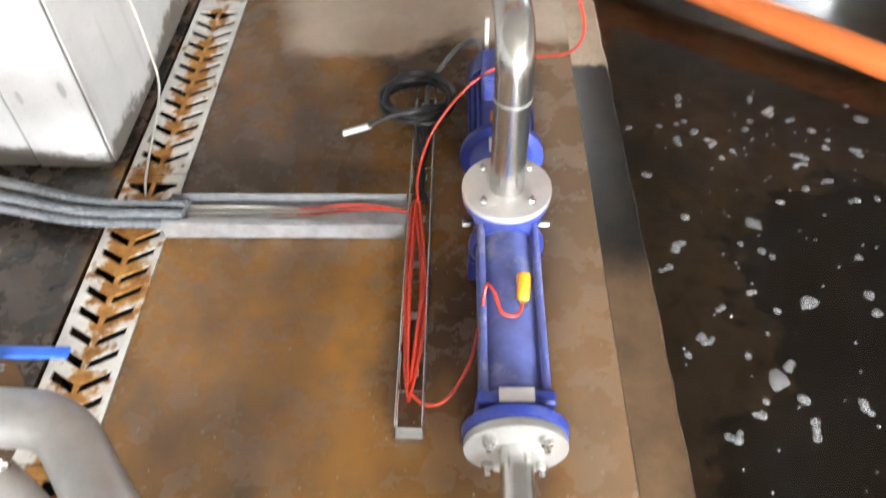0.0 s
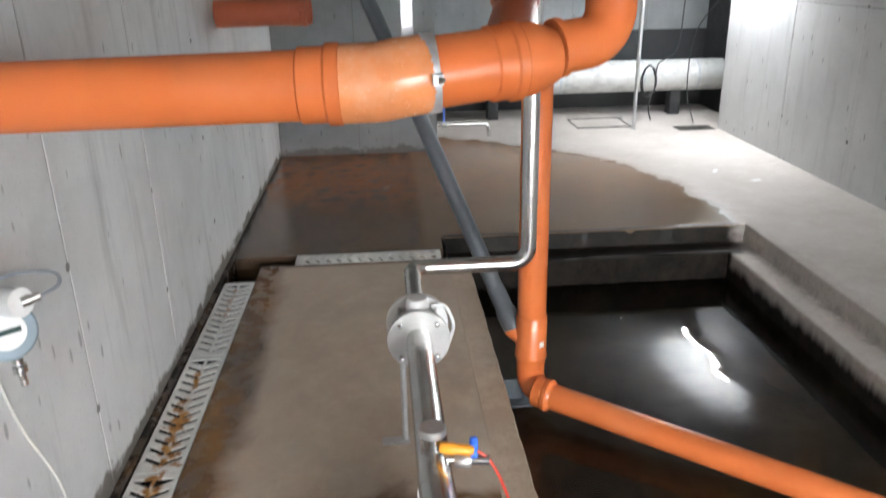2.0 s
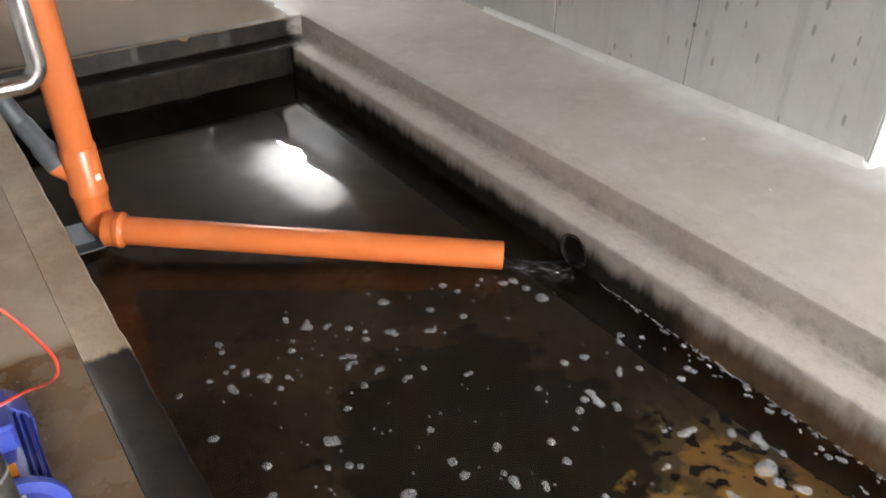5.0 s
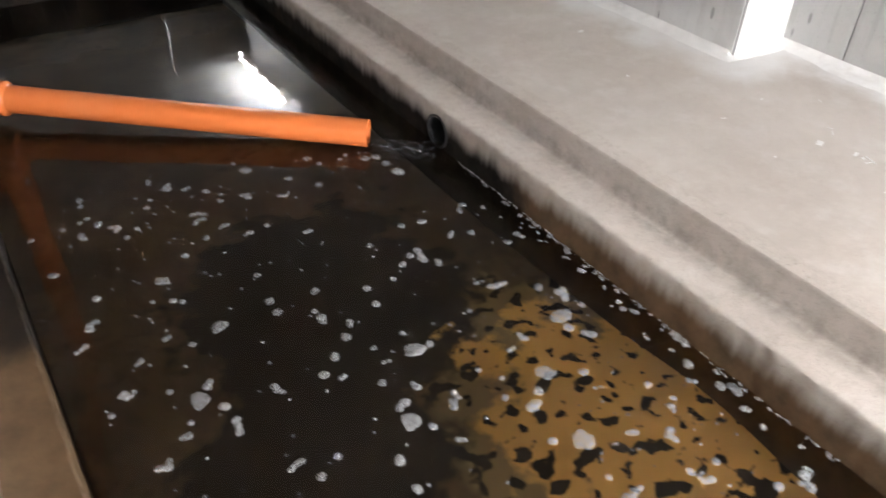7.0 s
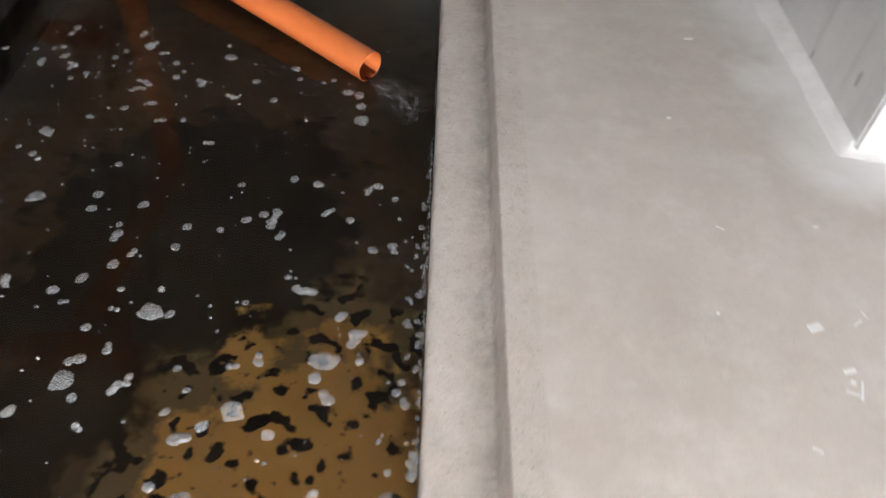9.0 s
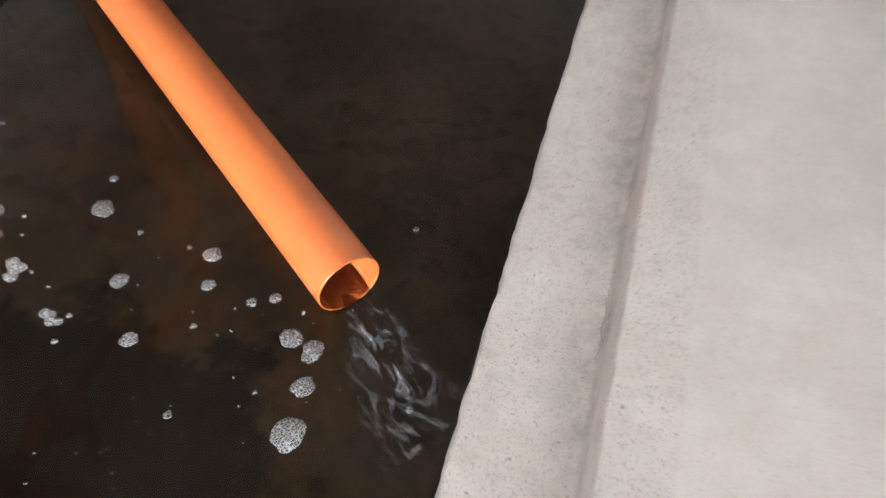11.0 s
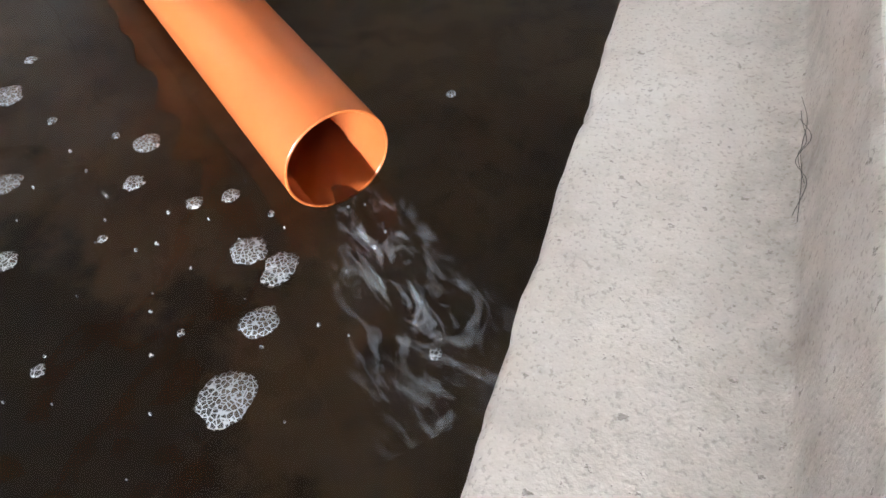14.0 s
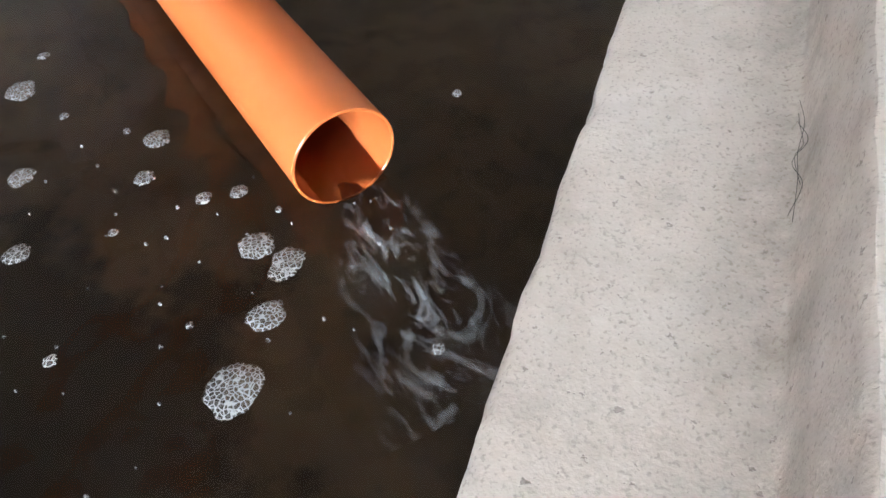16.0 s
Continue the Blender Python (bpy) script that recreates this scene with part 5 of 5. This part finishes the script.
def plaster_skirt():
    """White lime runs spread along the wall's foot."""
    bm = bmesh.new()
    pts = [(XW - 0.002, 2.6), (XW - 0.002, 1.8), (XW - 0.002, 0.9), (XW - 0.002, 0.02), (4.40, -0.01), (4.402, -0.6), (4.402, -1.8)]
    out = [(-1, 0), (-1, 0), (-1, 0), (-0.8, -0.7), (-0.7, -0.7), (-1, 0), (-1, 0)]
    wid = [0.02, 0.04, 0.06, 0.07, 0.08, 0.09, 0.07]
    rows = []
    n = 120
    for i in range(n + 1):
        f = i / n * (len(pts) - 1)
        k = min(int(f), len(pts) - 2)
        g = f - k
        p = Vector((*pts[k], 0)).lerp(Vector((*pts[k + 1], 0)), g)
        o = Vector((*out[k], 0)).lerp(Vector((*out[k + 1], 0)), g).normalized()
        w = (wid[k] * (1 - g) + wid[k + 1] * g) * (1 + 0.3 * noise.noise(Vector((f * 2.1, 2, 5))) + 0.2 * noise.noise(Vector((f * 9, 4, 5))))
        rows.append([bm.verts.new(p + o * w * s + Vector((0, 0, z))) for s, z in ((0.0, 0.03), (0.12, 0.018), (0.4, 0.010), (0.75, 0.005), (1.0, 0.0005))])
    for r0, r1 in zip(rows, rows[1:]):
        for k in range(4):
            bm.faces.new((r0[k], r0[k + 1], r1[k + 1], r1[k]))
    return bm


M_LIME = plain("lime_plaster", (0.74, 0.74, 0.73), 0.8, 0, 0.08, 9, 0.5, (0.52, 0.50, 0.47))
tagged(part("trim_lime", plaster_skirt(), M_LIME, None, "", True), "white lime runs along the foot of the wall", "plaster", "", "structure")


# ---- foam on the water ----
def foam_mat():
    m = bpy.data.materials.new("foam_bubbles")
    m.use_nodes = True
    nt = m.node_tree
    b = nt.nodes["Principled BSDF"]
    out = nt.nodes["Material Output"]
    geo, vo, ns = nt.nodes.new("ShaderNodeNewGeometry"), nt.nodes.new("ShaderNodeTexVoronoi"), nt.nodes.new("ShaderNodeMapRange")
    vo.feature = "DISTANCE_TO_EDGE"
    vo.inputs["Scale"].default_value = 210
    ns.inputs["From Min"].default_value, ns.inputs["From Max"].default_value = 0.04, 0.13
    ns.inputs["To Min"].default_value, ns.inputs["To Max"].default_value = 0.72, 0.13
    tr, mx, bp = nt.nodes.new("ShaderNodeBsdfTransparent"), nt.nodes.new("ShaderNodeMixShader"), nt.nodes.new("ShaderNodeBump")
    bp.inputs["Strength"].default_value, bp.inputs["Distance"].default_value = 0.6, 0.003
    b.inputs["Base Color"].default_value = (0.56, 0.57, 0.59, 1)
    b.inputs["Roughness"].default_value = 0.25
    L = nt.links.new
    L(geo.outputs["Position"], vo.inputs["Vector"])
    L(vo.outputs["Distance"], ns.inputs["Value"])
    L(vo.outputs["Distance"], bp.inputs["Height"])
    L(bp.outputs[0], b.inputs["Normal"])
    L(ns.outputs[0], mx.inputs[0])
    L(tr.outputs[0], mx.inputs[1])
    L(b.outputs[0], mx.inputs[2])
    L(mx.outputs[0], out.inputs["Surface"])
    return m


M_BUBBLE = foam_mat()


def add_patch(bm, x, y, r, seed, stretch=1.0, ang=0.0, lump=1.0, high=0.5):
    """An uneven cushion of foam lying on the water."""
    n = 36 if r > 0.012 else 14
    rings = []
    for s, z in ((1.0, 0.0004), (0.9, 0.0035), (0.6, 0.0055), (0.25, 0.006)):
        loop = []
        for k in range(n):
            a = 2 * math.pi * k / n
            u = Vector((math.cos(a), math.sin(a), seed * 3.7))
            rr = r * s * (1 + lump * (0.55 * noise.noise(u * 1.3) + 0.28 * noise.noise(u * 3.1)))
            px, py = rr * math.cos(a) * stretch, rr * math.sin(a) / stretch ** 0.5
            loop.append(bm.verts.new((x + px * math.cos(ang) - py * math.sin(ang), y + px * math.sin(ang) + py * math.cos(ang), ZW + 0.001 + z * high)))
        rings.append(loop)
    for a, b in zip(rings, rings[1:]):
        for k in range(n):
            bm.faces.new((a[k], a[(k + 1) % n], b[(k + 1) % n], b[k]))
    bm.faces.new(rings[-1])


def add_cluster(bm, x, y, r, seed, n, ang):
    """Round foam cushions run together."""
    px, py = x, y
    for k in range(n):
        add_patch(bm, px, py, r * rnd.uniform(0.6, 1.05), seed + 0.37 * k, rnd.uniform(1.0, 1.2), 6.28 * rnd.random(), 0.3)
        a = ang + rnd.uniform(-0.9, 0.9)
        px, py = px + r * 1.3 * math.cos(a), py + r * 1.3 * math.sin(a)


bm = bmesh.new()
rnd = random.Random(23)
for k in range(420):
    x, y = 1.30 + 1.45 * rnd.random(), -1.45 + 2.3 * rnd.random()
    if y > 1.15 - (x - 1.3) * 0.62 or (x > 2.2 and y > 0.1):
        continue
    size = rnd.random()
    if size < 0.55:
        add_patch(bm, x, y, rnd.uniform(0.0025, 0.0055), k, 1.1, 0, 0.3)
    elif size < 0.86:
        add_patch(bm, x, y, rnd.uniform(0.009, 0.016), k, rnd.uniform(1.0, 1.25), 6.28 * rnd.random(), 0.4)
    else:
        add_cluster(bm, x, y, rnd.uniform(0.010, 0.017), k, rnd.choice((2, 2, 3, 4)), 6.28 * rnd.random())
for k in range(46):
    y = -1.35 + 1.35 * rnd.random()
    x = XI - 0.012 - 0.10 * rnd.random() ** 1.6
    add_cluster(bm, x, y, 0.006 + 0.013 * rnd.random() ** 2, 300 + k, rnd.choice((1, 1, 2, 3)), 1.57)
for k in range(150):
    add_patch(bm, XI - 0.003 - 0.014 * rnd.random() ** 2, -1.45 + 1.75 * rnd.random(), rnd.uniform(0.002, 0.006), 350 + k, 1.8, 1.57, 0.4)
for k, (x, y, r) in enumerate(((2.15, -0.5, 0.03), (2.0, -0.72, 0.028), (2.42, -0.78, 0.026), (2.62, -0.62, 0.032), (2.35, -1.02, 0.03), (1.62, 0.20, 0.022), (1.70, -0.10, 0.024), (1.55, -0.35, 0.028))):
    add_patch(bm, x, y, r, 500 + k, 1.12, k * 1.1, 0.55)
for k, (x, y, r) in enumerate(((2.557, 0.527, 0.0194), (2.599, 0.518, 0.0175), (2.598, 0.503, 0.0146), (2.609, 0.451, 0.0187), (2.618, 0.370, 0.0250), (2.354, 0.648, 0.0165), (2.378, 0.586, 0.0124), (2.227, 0.552, 0.0165), (2.465, 0.573, 0.0102), (2.499, 0.592, 0.0104), (2.307, 0.451, 0.0153), (2.108, 0.692, 0.0214), (2.434, 0.349, 0.0073), (2.307, 0.652, 0.0051), (2.206, 0.659, 0.0061), (2.543, 0.420, 0.0041), (2.394, 0.504, 0.0054), (2.779, 0.459, 0.0063), (2.680, 0.805, 0.0061), (2.556, 0.578, 0.0041), (2.086, 0.765, 0.0082))):
    add_patch(bm, x, y, r, 520 + k, 1.0 if r < 0.02 else 1.1, k * 1.1, 0.42)
for k in range(60):
    add_patch(bm, rnd.uniform(2.2, 2.7), rnd.uniform(0.15, 0.62), rnd.uniform(0.0008, 0.0022), 800 + k, 1.1, 0, 0.3)
tagged(part("foam", bm, M_BUBBLE, None, "", True), "white foam patches drifting on the dark water", "foam", "", "stuff")

# ---- water pouring from the pipe's mouth ----
FLOW0, FLOW1 = Vector((OUT1.x, OUT1.y, 0)), Vector((2.862, 0.39, 0))
flow_d = (FLOW1 - FLOW0).normalized()
flow_n = Vector((-flow_d.y, flow_d.x, 0))


def splash_mat():
    """Thin stirred-up white froth, streaked along the flow and thinning out to its sides."""
    m = Mat("froth", 0.25)
    turn = m.node("ShaderNodeMapping")
    turn.vector_type = "TEXTURE"
    turn.inputs["Location"].default_value = FLOW0
    turn.inputs["Rotation"].default_value = (0, 0, math.atan2(flow_d.y, flow_d.x))
    m.link(m.co, turn.inputs["Vector"])
    m.co = turn.outputs[0]
    along, side = m.axis(0), m.axis(1)
    swirl = m.noise(17, 4, 0.55, (0.7, 1.5, 1.0), 2.2)
    fine = m.noise(70, 3, 0.6, (0.6, 1.5, 1.0), 1.2)
    mid = m.math("ADD", side, m.math("MULTIPLY", m.math("SUBTRACT", m.noise(9, 2), 0.5), 0.09))
    wide = m.math("ADD", 0.034, m.math("MULTIPLY", along, 0.22))
    fade = m.math("SUBTRACT", 1.0, m.math("DIVIDE", m.math("ABSOLUTE", mid), wide), True)
    fade = m.math("MULTIPLY", fade, m.math("MULTIPLY", m.span(along, -0.01, 0.03), m.math("SUBTRACT", 1.0, m.math("MULTIPLY", m.span(along, 0.12, 0.30), 0.6))))
    streak = m.math("ADD", m.math("MULTIPLY", m.grey(swirl, 0.50, 0.66), 0.75), m.math("MULTIPLY", m.grey(fine, 0.56, 0.74), 0.35), True)
    m.color((0.60, 0.62, 0.67))
    m.link(m.math("MULTIPLY", m.math("POWER", fade, 0.8), m.math("MULTIPLY", streak, 0.85)), m.b.inputs["Alpha"])
    m.bump(m.math("ADD", swirl, m.math("MULTIPLY", fine, 0.3)), 0.5, 0.006)
    return m.m


def flow_height(u, v):
    """Height over still water of the stirred surface, u along the flow and v across it."""
    lip = 0.010 * math.exp(-(max(u, 0) / 0.03) ** 2) * math.exp(-(v / 0.04) ** 2)
    return 0.0045 + lip + 0.004 * noise.noise(Vector((u * 24, v * 34, 1.5))) * math.exp(-(v / 0.09) ** 2)


bm = bmesh.new()
NU, NV = 64, 44
grid = []
for i in range(NU + 1):
    u = 0.002 + 0.29 * i / NU
    row = []
    for j in range(NV + 1):
        v = 0.11 * (2 * j / NV - 1)
        p = FLOW0 + flow_d * u + flow_n * v
        row.append(bm.verts.new((min(p.x, XI - 0.003), p.y, ZW + flow_height(u, v))))
    grid.append(row)
for a, b in zip(grid, grid[1:]):
    for j in range(NV):
        bm.faces.new((a[j], b[j], b[j + 1], a[j + 1]))
tagged(part("froth", bm, splash_mat(), None, "", True, True), "thin white froth where the pipe pours into the water", "foam", "", "stuff")

# the stream on the pipe's bed, level across and falling over the lip
bm = bmesh.new()
grid = []
for i in range(25):
    f = i / 24
    c = OUT1 - outd * (0.30 * (1 - f)) if f < 0.999 else OUT1 + outd * 0.012
    z = ZW + 0.022 - 0.010 * f ** 3 + 0.002 * noise.noise(Vector((f * 9, 0, 4)))
    half = math.sqrt(max((OUT_R - 0.0036) ** 2 - (z - c.z) ** 2, 0.0001))
    side = Vector((-outd.y, outd.x, 0)).normalized()
    grid.append([bm.verts.new(Vector((c.x, c.y, z + 0.003 * noise.noise(Vector((f * 14, j * 0.7, 2))))) + side * half * (j / 6 - 1)) for j in range(13)])
for a, b in zip(grid, grid[1:]):
    for j in range(12):
        bm.faces.new((a[j], b[j], b[j + 1], a[j + 1]))
tagged(part("stream", bm, M_WATER, None, "", True, True), "shallow stream of water running out of the pipe", "water", "", "structure")
